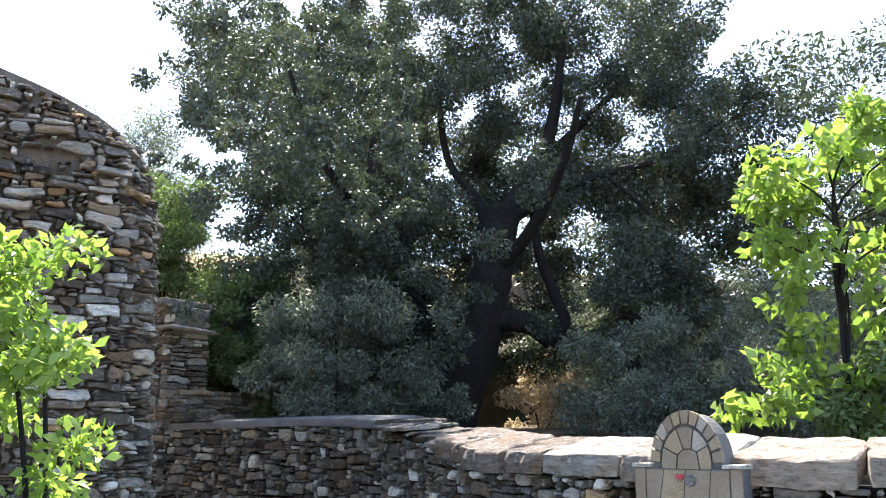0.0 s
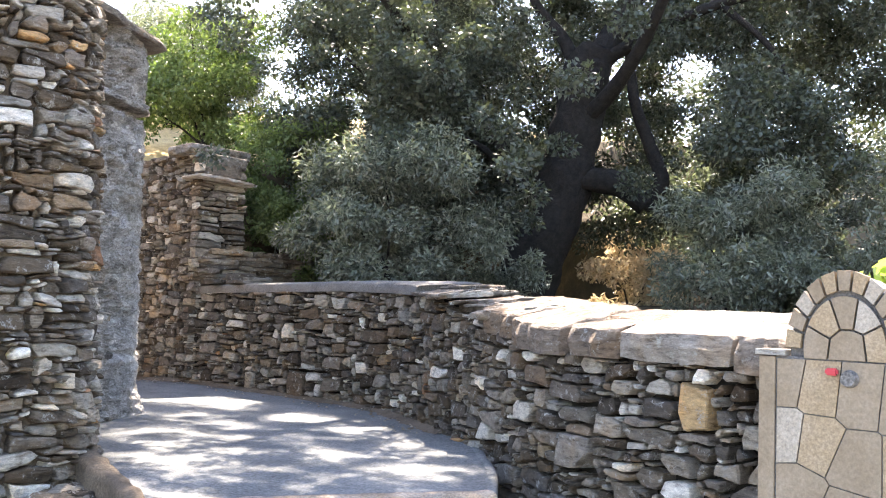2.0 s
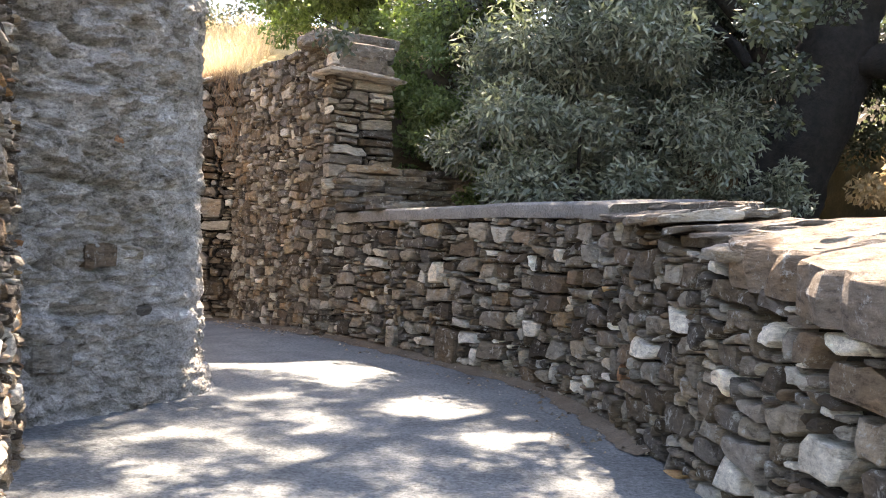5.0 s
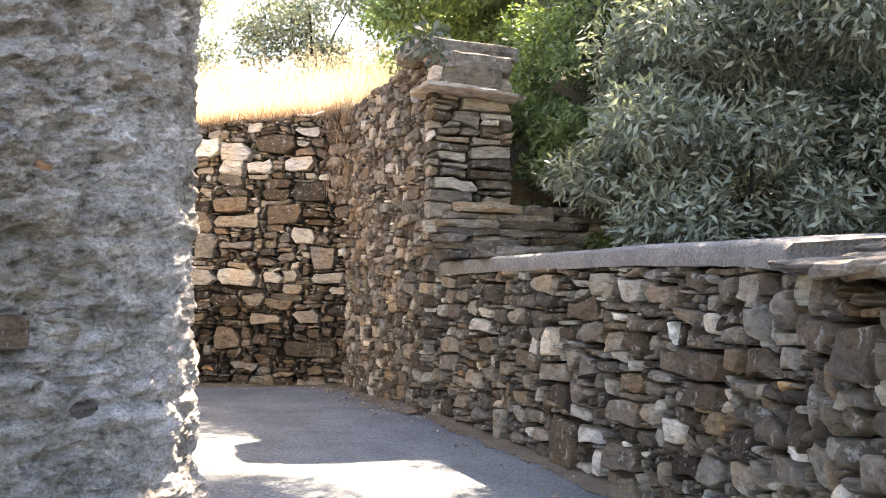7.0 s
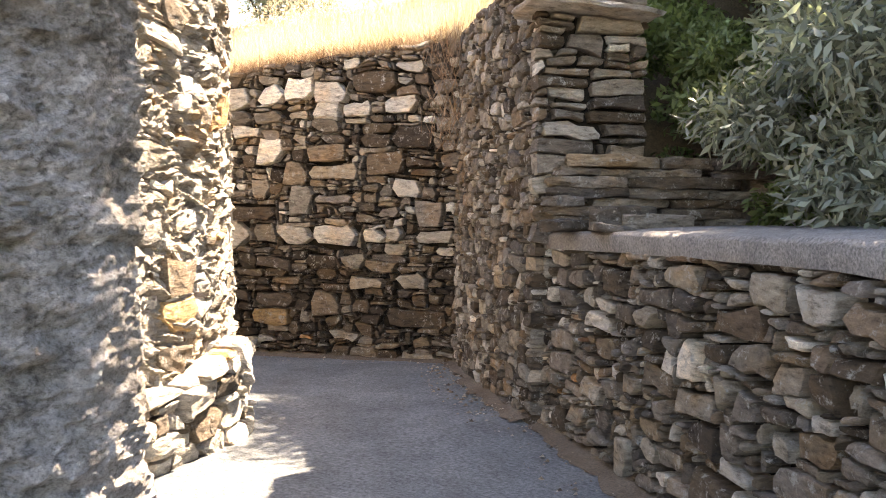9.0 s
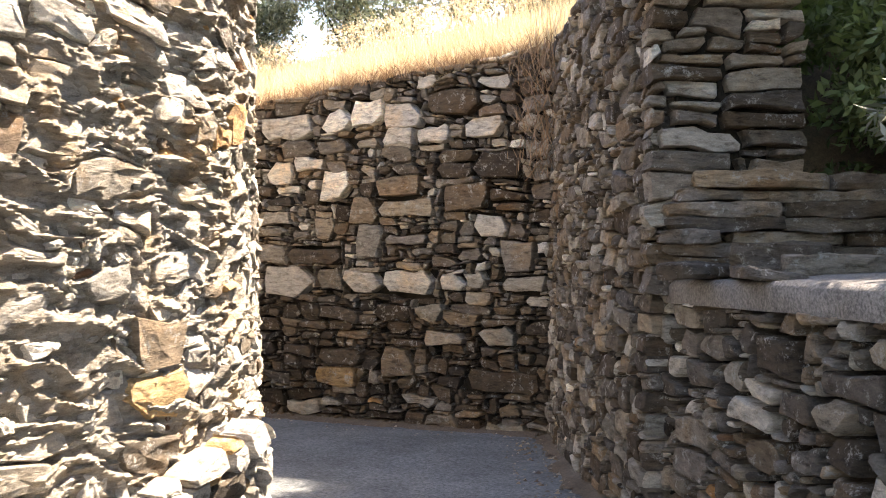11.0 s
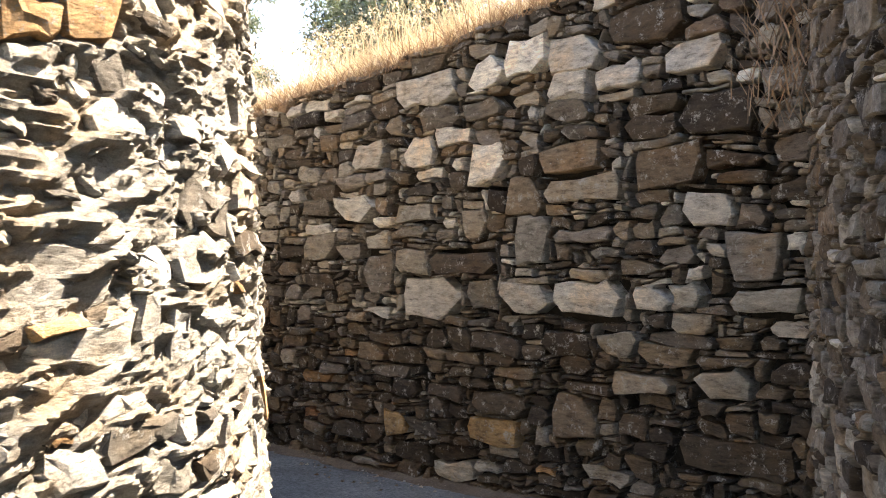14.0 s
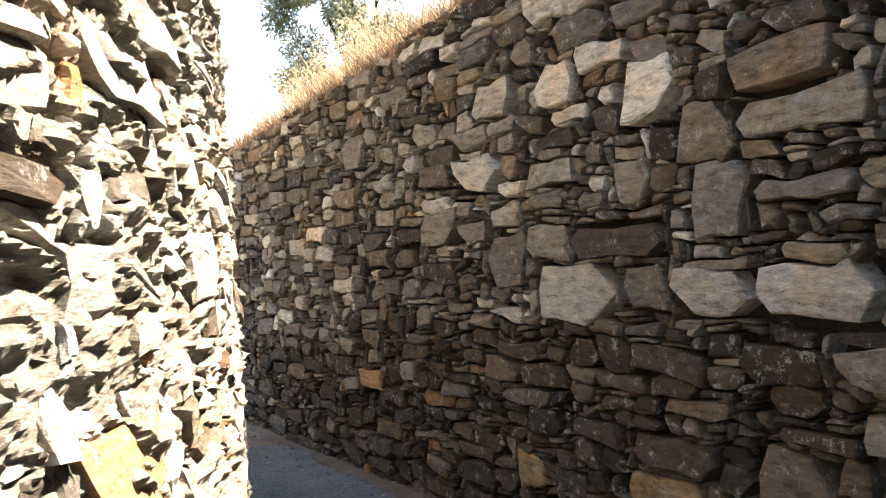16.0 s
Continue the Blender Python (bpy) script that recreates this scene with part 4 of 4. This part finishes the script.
while len(crown) < 520:
    x, y, z = g.uniform(-4.9, 7.0), g.uniform(13.6, 22.5), g.uniform(2.6, 12.5)
    e = ((x - 0.6) / 6.3) ** 2 + ((y - 18.0) / 4.6) ** 2 + ((z - 7.2) / 5.4) ** 2
    bare = (z < 5.6 and -1.2 < x < 3.0 and y < 18.9) or (z < 3.4 and y < 16.5)
    if x > 2.0 and 3.6 < z < 9.5 and g.random() < 0.3:
        continue
    thin = y < 17.2 and z > 5.2 and g.random() < 0.62
    fx, fy = x + 0.095 * z, y - 0.668 * z  # where its shade falls
    # clumps left out to let sun onto floor patch, wall caps and landing
    lit = (-5.3 < fx < -2.6 and 12.5 < fy < 14.0) or (-0.3 < fx < 4.0 and 4.0 < fy < 10.8 and g.random() < 0.97) or (-3.6 < fx < 0.0 and 7.0 < fy < 12.4)
    if bare and not lit and g.random() < (0.6 if x < 0.3 else 0.25):
        crown.append((x, y, z, g.uniform(0.2, 0.38)))
        continue
    if e < 1 and not (e < 0.3 and g.random() < 0.7) and not bare and not thin and not lit:
        crown.append((x, y, z, g.uniform(0.3, 0.72)))
# loose leaf sprays added by where their shade falls, to dapple the landing
for k in range(280):
    fx, fy, z = g.uniform(-3.6, 0.0), g.uniform(7.0, 12.4), g.uniform(4.5, 9.5)
    crown.append((fx - 0.095 * z, fy + 0.668 * z, z, g.uniform(0.12, 0.3)))
for k in range(60):
    crown.append((g.uniform(0.8, 6.4), g.uniform(18.6, 21.8), g.uniform(6.2, 10.8), g.uniform(0.35, 0.75)))
leaves("crown", crown, 380000, 0.095, OAK, 3, oak, 0.5)


def bush(name, label, category, x, y, spread, height, count, size, mat, seed, shape=0.35, clumps=40, base=None, stems=5, group=""):
    r = random.Random(seed)
    z0 = bank_z(x, y) if base is None else base
    ob = thing(name, label, category, (x, y, z0), group)
    cl = []
    while len(cl) < clumps:
        a, b, c = r.uniform(-1, 1), r.uniform(-1, 1), r.uniform(0, 1)
        if a * a + b * b + (c - 0.4) ** 2 * 2 < 1:
            cl.append((x + a * spread, y + b * spread * 0.8, z0 + 0.1 + c * height, spread * r.uniform(0.16, 0.32)))
    for k in range(stems):
        t = cl[r.randrange(len(cl))]
        limb("stem", [(x + r.uniform(-0.15, 0.15), y + r.uniform(-0.15, 0.15), z0 - 0.05), (x * 0.6 + t[0] * 0.4, y * 0.6 + t[1] * 0.4, z0 * 0.5 + t[2] * 0.5), t[:3]], 0.028 * height / 2, 0.01, BARK, ob, k, 6)
    leaves("foliage", cl, count, size, mat, seed, ob, shape)
    return ob


bush("olive_bush", "grey-green leafy bush overhanging the wall", "bush", -1.75, 15.5, 1.6, 2.0, 24000, 0.105, OLIVE, 31, 0.26, 60, 1.5)
bush("olive_bush", "low grey-green bush under the oak", "bush", -0.5, 16.4, 1.0, 1.5, 9000, 0.1, OLIVE, 32, 0.26, 30, 0.9)
bush("olive_bush", "tall grey-green bush beside the oak trunk", "bush", 3.5, 15.0, 1.45, 2.6, 24000, 0.1, OLIVE, 33, 0.28, 60, 0.7)
bush("olive_bush", "grey-green bush in the shade of the oak", "bush", 6.0, 14.2, 1.9, 3.0, 26000, 0.1, OLIVE, 34, 0.28, 60, 0.6)
bush("shrub", "bright green sunlit shrub behind the high wall", "shrub", -6.1, 19.4, 1.8, 2.4, 26000, 0.10, SHRUB, 35, 0.45, 60)
bush("shrub", "dark green shrub behind the wall end", "shrub", -3.9, 17.6, 1.4, 2.6, 30000, 0.09, SHRUB, 36, 0.4, 70, 1.6)
bush("shrub", "green creeper hanging over the wall end", "shrub", -3.35, 16.6, 0.95, 1.9, 22000, 0.075, SHRUB, 37, 0.4, 50, 1.0)
bush("olive_bush", "dark grey-green bush behind the wall", "bush", -2.6, 18.4, 1.7, 3.2, 26000, 0.10, OLIVE, 38, 0.3, 60)
bush("olive_bush", "dense grey-green thicket behind the oak", "bush", -1.5, 22.5, 3.2, 4.2, 22000, 0.15, OLIVE, 39, 0.4, 70)
bush("olive_bush", "dense grey-green thicket on the slope", "bush", 4.5, 22.5, 2.6, 3.0, 20000, 0.15, OLIVE, 51, 0.4, 70)
bush("olive_bush", "dense grey-green thicket further along", "bush", 9.5, 15.5, 2.8, 3.6, 22000, 0.13, OLIVE, 52, 0.4, 70)
bush("shrub", "leafy green undergrowth beyond the fountain", "shrub", 5.6, 9.9, 1.6, 1.6, 12000, 0.11, SHRUB, 53, 0.45, 50)


bush("olive_bush", "grey-green thicket above the dry grass", "bush", -8.3, 23.2, 2.0, 2.6, 18000, 0.12, OLIVE, 54, 0.35, 50)
bush("olive_bush", "grey-green thicket on the dry slope", "bush", -11.8, 22.6, 1.8, 2.2, 16000, 0.12, OLIVE, 55, 0.35, 50)


def tree(name, label, x, y, spread, height, count, size, mat, seed, group="", trunk=0.3):
    r = random.Random(seed)
    z0 = bank_z(x, y)
    ob = thing(name, label, "tree", (x, y, z0), group)
    limb("trunk", [(x, y, z0 - 0.2), (x + 0.2, y, z0 + height * 0.25), (x + 0.1, y + 0.2, z0 + height * 0.5), (x - 0.1, y, z0 + height * 0.85)], trunk, 0.05, BARK, ob, seed)
    cl = []
    for k in range(5):
        a = 2 * math.pi * (k + r.random()) / 5
        e = (x + math.cos(a) * spread * 0.7, y + math.sin(a) * spread * 0.7, z0 + height * r.uniform(0.55, 0.85))
        limb("branch", [(x + 0.15, y, z0 + height * r.uniform(0.2, 0.45)), (x * 0.5 + e[0] * 0.5, y * 0.5 + e[1] * 0.5, z0 + height * 0.5), e], trunk * 0.4, 0.03, BARK, ob, k, 6)
    while len(cl) < 90:
        a, b, c = r.uniform(-1, 1), r.uniform(-1, 1), r.uniform(-1, 1)
        e = a * a + b * b + c * c
        if 0.15 < e < 1:
            cl.append((x + a * spread, y + b * spread, z0 + height * 0.62 + c * height * 0.42, spread * r.uniform(0.13, 0.26)))
    leaves("crown", cl, count, size, mat, seed, ob, 0.4)
    return ob


bush("olive_tree", "silvery grey-green tree on the slope", "tree", -9.5, 26.5, 2.8, 4.4, 26000, 0.13, OLIVE, 41, 0.3, 70)
bush("olive_tree", "grey-green tree behind the dry grass", "tree", -15.5, 21.8, 2.2, 3.0, 22000, 0.12, OLIVE, 42, 0.3, 60)
bush("olive_tree", "bushy grey-green tree above the dry slope", "tree", -16.3, 19.6, 1.7, 2.2, 22000, 0.11, OLIVE, 49, 0.3, 70)
bush("olive_tree", "grey-green tree on the far slope", "tree", -18.6, 17.0, 1.4, 3.4, 26000, 0.10, OLIVE, 43, 0.3, 60)
tree("oak_tree", "dark evergreen oak behind the great oak", -4.0, 27.0, 4.0, 7.5, 34000, 0.16, OAK, 44)
tree("oak_tree", "dark evergreen oak on the dry slope", 9.5, 19.0, 4.2, 7.8, 38000, 0.15, OAK, 45)
tree("oak_tree", "dark evergreen oak at the lane's far side", 12.5, 12.5, 4.0, 7.0, 34000, 0.15, OAK, 46)
tree("oak_tree", "dark evergreen oak in the distance", 6.0, 28.0, 4.5, 7.0, 14000, 0.18, OAK, 47)
tree("oak_tree", "dark evergreen oak further along the slope", 15.0, 24.0, 5.0, 8.0, 12000, 0.18, OAK, 48)

# walnut sapling beyond the fountain, and the leafy shrub at the lane's start
walnut = thing("walnut_tree", "young walnut tree with bright yellow-green leaves", "tree", (4.4, 10.2, 1.0))
cl = []
r = random.Random(8)
for k in range(60):
    z = r.uniform(1.2, 5.0)
    s_ = 1.15 * (1 - ((z - 2.6) / 3.4) ** 2) ** 0.5 if abs(z - 2.6) < 3.4 else 0.2
    a = r.uniform(0, 6.28)
    cl.append((4.45 + math.cos(a) * s_ * 1.2 * r.uniform(0.2, 1), 10.2 + math.sin(a) * s_ * r.uniform(0.3, 1), z, r.uniform(0.22, 0.4)))
    if k % 4 == 0:
        limb("stem", [(4.4, 10.2, max(1.0, z - 1.6)), (4.45, 10.2, z - 0.5), cl[-1][:3]], 0.022, 0.01, BARK, walnut, k, 6)
leaves("foliage", cl, 2700, 0.21, WALNUT, 9, walnut, 0.5, 0.9)
SX, SY = -2.12, 4.0
citrus = thing("shrub", "bright green leafy shrub beside the lane", "shrub", (SX, SY, -0.33))
cl = []
for k in range(40):
    z = r.uniform(0.3, 2.05)
    s_ = 0.42 * (1.15 - abs(z - 1.2) * 0.6)
    a = r.uniform(0, 6.28)
    cl.append((SX - 0.1 + math.cos(a) * s_ * r.uniform(0.2, 1), SY + math.sin(a) * s_ * r.uniform(0.2, 1), z, 0.17))
for k in range(6):
    limb("stem", [(SX, SY, -0.35), (SX + 0.05 * k - 0.1, SY, 0.6), cl[k * 4][:3]], 0.02, 0.008, BARK, citrus, k, 6)
leaves("foliage", cl, 4200, 0.075, WALNUT, 12, citrus, 0.5, 0.8)


def blades(name, spots, height, mat, seed, width=0.012, bend=0.35):
    """Standing dry stalks at spots (x, y, z), one mesh."""
    g2 = np.random.default_rng(seed)
    p = np.array(spots)
    n = len(p)
    h = height * g2.uniform(0.5, 1.2, n)
    a = g2.uniform(0, 2 * np.pi, n)
    side = np.stack([np.cos(a), np.sin(a), np.zeros(n)], 1) * width
    lean = np.stack([g2.normal(size=n), g2.normal(size=n), np.zeros(n)], 1) * (bend * h)[:, None] * 0.5
    up = np.stack([np.zeros(n), np.zeros(n), h], 1)
    v = np.stack([p - side, p + side, p + up * 0.6 + lean * 0.4 + side * 0.7, p + up * 0.6 + lean * 0.4 - side * 0.7, p + up + lean], 1).reshape(-1, 3)
    fs = []
    for i in range(n):
        k = 5 * i
        fs += [(k, k + 1, k + 2, k + 3), (k + 3, k + 2, k + 4)]
    return mesh_from(name, v.tolist(), fs, mat)


g = random.Random(77)
spots = []
while len(spots) < 26000:
    u, d = g.uniform(0, BACK.length), 0.05 + 7.0 * g.random() ** 1.5
    x, y, nx, ny = BACK.at(u)
    x, y = x - nx * d, y - ny * d
    spots.append((x, y, BACK_TOP(u) - 0.14 + 9 * (1 - math.exp(-0.42 * d / 9))))
grass = blades("dry_grass", spots, 0.34, STRAW, 5, 0.005, 0.8)
spots = []
while len(spots) < 2600:
    u, d = g.uniform(0, BACK.length), 0.1 + 4.0 * g.random() ** 1.6
    x, y, nx, ny = BACK.at(u)
    x, y = x - nx * d, y - ny * d
    if noise.noise((x * 0.9, y * 0.9, 3)) > -0.1:
        spots.append((x, y, BACK_TOP(u) - 0.14 + 9 * (1 - math.exp(-0.42 * d / 9))))
stalks = blades("grass_stalks", spots, 0.72, STRAW, 15, 0.0035, 0.5)
tagged(stalks, "tall dry grass stalks standing above the turf", "grass", kind="stuff")
ears = leaves("seed_heads", [(x + 0.03 * g.gauss(0, 1), y + 0.03 * g.gauss(0, 1), z + g.uniform(0.45, 0.72), 0.05) for x, y, z in spots], 7000, 0.05, STRAW, 16, None, 0.3)
tagged(ears, "pale seed heads of the dry grass", "grass", kind="stuff")
tagged(grass, "pale straw-coloured dry grass above the back wall", "grass", kind="stuff")
bush("dry_bush", "golden dried bush behind the oak trunk", "bush", 2.3, 20.2, 1.3, 2.2, 9000, 0.11, STRAW, 56, 0.4, 40, 0.9)
bush("dry_bush", "golden dried scrub on the slope", "bush", 7.8, 18.0, 1.4, 1.6, 7000, 0.12, STRAW, 57, 0.4, 40, 1.0)
spots = []
while len(spots) < 9000:
    u, d = g.uniform(0, BACK.length), g.uniform(-0.05, 0.4)
    x, y, nx, ny = BACK.at(u)
    spots.append((x - nx * d, y - ny * d, BACK_TOP(u) - 0.08))
fringe = blades("dry_weeds", spots, 0.2, REED, 8, 0.004, 2.6)
tagged(fringe, "brown dried weeds along the wall top", "weeds", kind="stuff")
spots = []
for k in range(330):
    x, y = -7.45 + g.gauss(0, 0.16), 17.82 + g.gauss(0, 0.12)
    spots.append((x, y, g.uniform(2.2, 3.4)))
weed = blades("dry_weed", spots, 0.26, REED, 7, 0.005, 1.4)
tagged(weed, "rust-brown dried weed hanging in the wall corner", "weed", kind="stuff")

# ---- fountain ----
FX, FY = (1.29 + 1.95) / 2, (7.35 + 6.85) / 2
fountain = thing("fountain", "small arched wall fountain clad in pale irregular stone", "fountain", (FX, FY, -0.33))
FM = Matrix.Translation((FX, FY, 0)) @ Matrix.Rotation(math.atan2(-0.5, 0.66), 4, "Z")  # x along the face, -y outwards


def solid(name, outline, y0, y1, mat, owner, label="", soft=0.008):
    """An upright plate: outline (x, z) from y0 (front) to y1, in the fountain's own axes."""
    bm = bmesh.new()
    f = bm.faces.new([bm.verts.new((x, y0, z)) for x, z in outline])
    e = bmesh.ops.extrude_face_region(bm, geom=[f])
    for v in [q for q in e["geom"] if isinstance(q, bmesh.types.BMVert)]:
        v.co.y = y1
    bmesh.ops.recalc_face_normals(bm, faces=bm.faces[:])
    if soft:
        bmesh.ops.bevel(bm, geom=[q for q in bm.edges if q.calc_face_angle(0) > 0.9], offset=soft, segments=2, affect="EDGES", profile=0.6)
    bm.transform(FM)
    return part(name, bm, mat, owner, label)


W2 = 0.415
R = 0.285
arc = [(R * math.cos(math.pi * k / 20), 1.02 + 0.4 * math.sin(math.pi * k / 20)) for k in range(21)]
solid("body", [(-W2, -0.35), (W2, -0.35), (W2, 0.985), (-W2, 0.985)], 0.0, 0.3, JOINT, fountain)
solid("arch", [(R - 0.015, 0.98)] + [(x * 0.95, 1.02 + (z - 1.02) * 0.95) for x, z in arc] + [(-R + 0.015, 0.98)], 0.02, 0.3, JOINT, fountain, "grey arched back")
for s_ in (-1, 1):
    solid("shoulder", [(s_ * 0.28, 0.985), (s_ * (W2 + 0.02), 0.985), (s_ * (W2 + 0.02), 1.015), (s_ * 0.28, 1.015)], -0.03, 0.3, STONE["white"][0], fountain, "thin pale shoulder slab", 0.004)
    solid("border", [(s_ * (W2 - 0.08), -0.35), (s_ * (W2 + 0.004), -0.35), (s_ * (W2 + 0.004), 0.98), (s_ * (W2 - 0.08), 0.98)], -0.016, 0.02, FACE, fountain)
r = random.Random(4)
for k in range(11):
    a0, a1 = math.pi * (k + 0.09) / 11, math.pi * (k + 0.91) / 11
    q = [(R * math.cos(a0), 1.02 + 0.4 * math.sin(a0)), (R * math.cos(a1), 1.02 + 0.4 * math.sin(a1)), (R * 0.74 * math.cos(a1), 1.02 + 0.3 * math.sin(a1)), (R * 0.74 * math.cos(a0), 1.02 + 0.3 * math.sin(a0))]
    solid("voussoir", q, -0.014, 0.03, FACE_TONES[(0, 1, 0, 2, 1, 0, 1, 0, 2, 0, 1)[k]], fountain, "", 0.003)


def clipped(poly, px_, pz_, nx, nz):
    """The part of a convex outline behind the line through a place, its normal given."""
    kept = []
    for (x0, z0), (x1, z1) in zip(poly, poly[1:] + poly[:1]):
        d0, d1 = (x0 - px_) * nx + (z0 - pz_) * nz, (x1 - px_) * nx + (z1 - pz_) * nz
        if d0 <= 0:
            kept.append((x0, z0))
        if d0 * d1 < 0:
            f = d0 / (d0 - d1)
            kept.append((x0 + (x1 - x0) * f, z0 + (z1 - z0) * f))
    return kept


def crazy_paving(outline, seeds, joint):
    """Irregular slabs that share an outline, with open joints between them."""
    for k, (sx, sz) in enumerate(seeds):
        poly = outline
        for m_, (ox, oz) in enumerate(seeds):
            if m_ != k and poly:
                n = math.hypot(ox - sx, oz - sz)
                ux, uz = (ox - sx) / n, (oz - sz) / n
                poly = clipped(poly, (sx + ox) / 2 - ux * joint, (sz + oz) / 2 - uz * joint, ux, uz)
        if len(poly) > 2:
            solid("slab", poly, -0.012, 0.01, FACE_TONES[(0, 1, 0, 0, 2, 1)[k % 6]], fountain, "", 0.002)


crazy_paving([(-0.325, -0.3), (0.325, -0.3), (0.325, 0.97), (-0.325, 0.97)],
             [(-0.29, 0.85), (-0.12, 0.82), (0.07, 0.8), (0.27, 0.78), (-0.28, 0.6), (-0.13, 0.58), (0.07, 0.5), (0.28, 0.5), (-0.24, 0.3), (0.02, 0.2), (0.24, 0.15), (-0.2, 0.0)], 0.003)
crazy_paving([(x * 0.68, 1.02 + (z - 1.02) * 0.68) for x, z in arc] + [(-0.19, 0.978), (0.19, 0.978)], [(-0.16, 1.06), (-0.1, 1.17), (0.02, 1.04), (0.02, 1.21), (0.09, 1.2), (0.17, 1.06)], 0.005)
bm = bmesh.new()
bmesh.ops.create_cone(bm, cap_ends=True, segments=14, radius1=0.045, radius2=0.035, depth=0.05, matrix=FM @ Matrix.Translation((0.03, -0.03, 0.89)) @ Matrix.Rotation(radians(90), 4, "X"))
part("spout_plate", bm, CEMENT, fountain, "grey round spout plate")
m_, t_, b_ = material("red_paint", 0.5)
b_.inputs["Base Color"].default_value = (0.45, 0.05, 0.06, 1)
bm = bmesh.new()
bmesh.ops.create_cube(bm, size=1, matrix=FM @ Matrix.Translation((-0.05, -0.03, 0.92)) @ Matrix.Diagonal((0.06, 0.03, 0.035, 1)))
bmesh.ops.bevel(bm, geom=bm.edges[:], offset=0.008, segments=2, affect="EDGES")
part("tap_handle", bm, m_, fountain, "small red tap handle")

# ---- earth and pebbles at the foot of the walls ----
for line, a, b in ((LOW, 0.1, 6.2), (HIGH, 0.05, 3.6), (BACK, 1.0, 10.4)):
    vs, fs = [], []
    n = int((b - a) / 0.07)
    for i in range(n + 1):
        u = a + (b - a) * i / n
        x, y, nx, ny = line.at(u)
        w = 0.15 + 0.1 * noise.noise((x * 2.3, y * 2.3, 0)) + 0.06 * noise.noise((x * 9, y * 9, 4))
        for off, dz in ((-0.05, 0.05), (w * 0.45, 0.022), (w, 0.001)):
            px_, py_ = x + nx * off, y + ny * off
            vs.append((px_, py_, floor_z(px_, py_) + 0.004 + dz))
    for i in range(n):
        for k in range(2):
            fs.append((3 * i + k, 3 * i + k + 1, 3 * i + k + 4, 3 * i + k + 3))
    drift = mesh_from("soil_drift", vs, fs, SOIL, smooth=True)
    tagged(drift, "brown soil gathered at the foot of the wall", "soil", kind="structure")
g = random.Random(17)
vs, fs = [], []
for i in range(1500):
    line, a, b = ((LOW, 0.1, 6.2), (HIGH, 0.05, 3.6), (BACK, 1.0, 10.4))[g.randrange(3)]
    u = g.uniform(a, b)
    x, y, nx, ny = line.at(u)
    off = 0.04 + 0.45 * g.random() ** 2.5
    x, y = x + nx * off, y + ny * off
    z, r = floor_z(x, y) + 0.01, 0.006 + 0.02 * g.random() ** 3
    k = len(vs)
    for dx, dy, dz in ((1, 0, 0), (-0.5, 0.9, 0), (-0.5, -0.9, 0), (0.1, 0.1, 0.8)):
        vs.append((x + dx * r * g.uniform(0.7, 1.4), y + dy * r * g.uniform(0.7, 1.4), z + dz * r))
    fs += [(k, k + 1, k + 3), (k + 1, k + 2, k + 3), (k + 2, k, k + 3)]
pebbles = mesh_from("gravel", vs, fs, STONE["tan"][1])
tagged(pebbles, "small stones fallen at the foot of the walls", "gravel", kind="stuff")
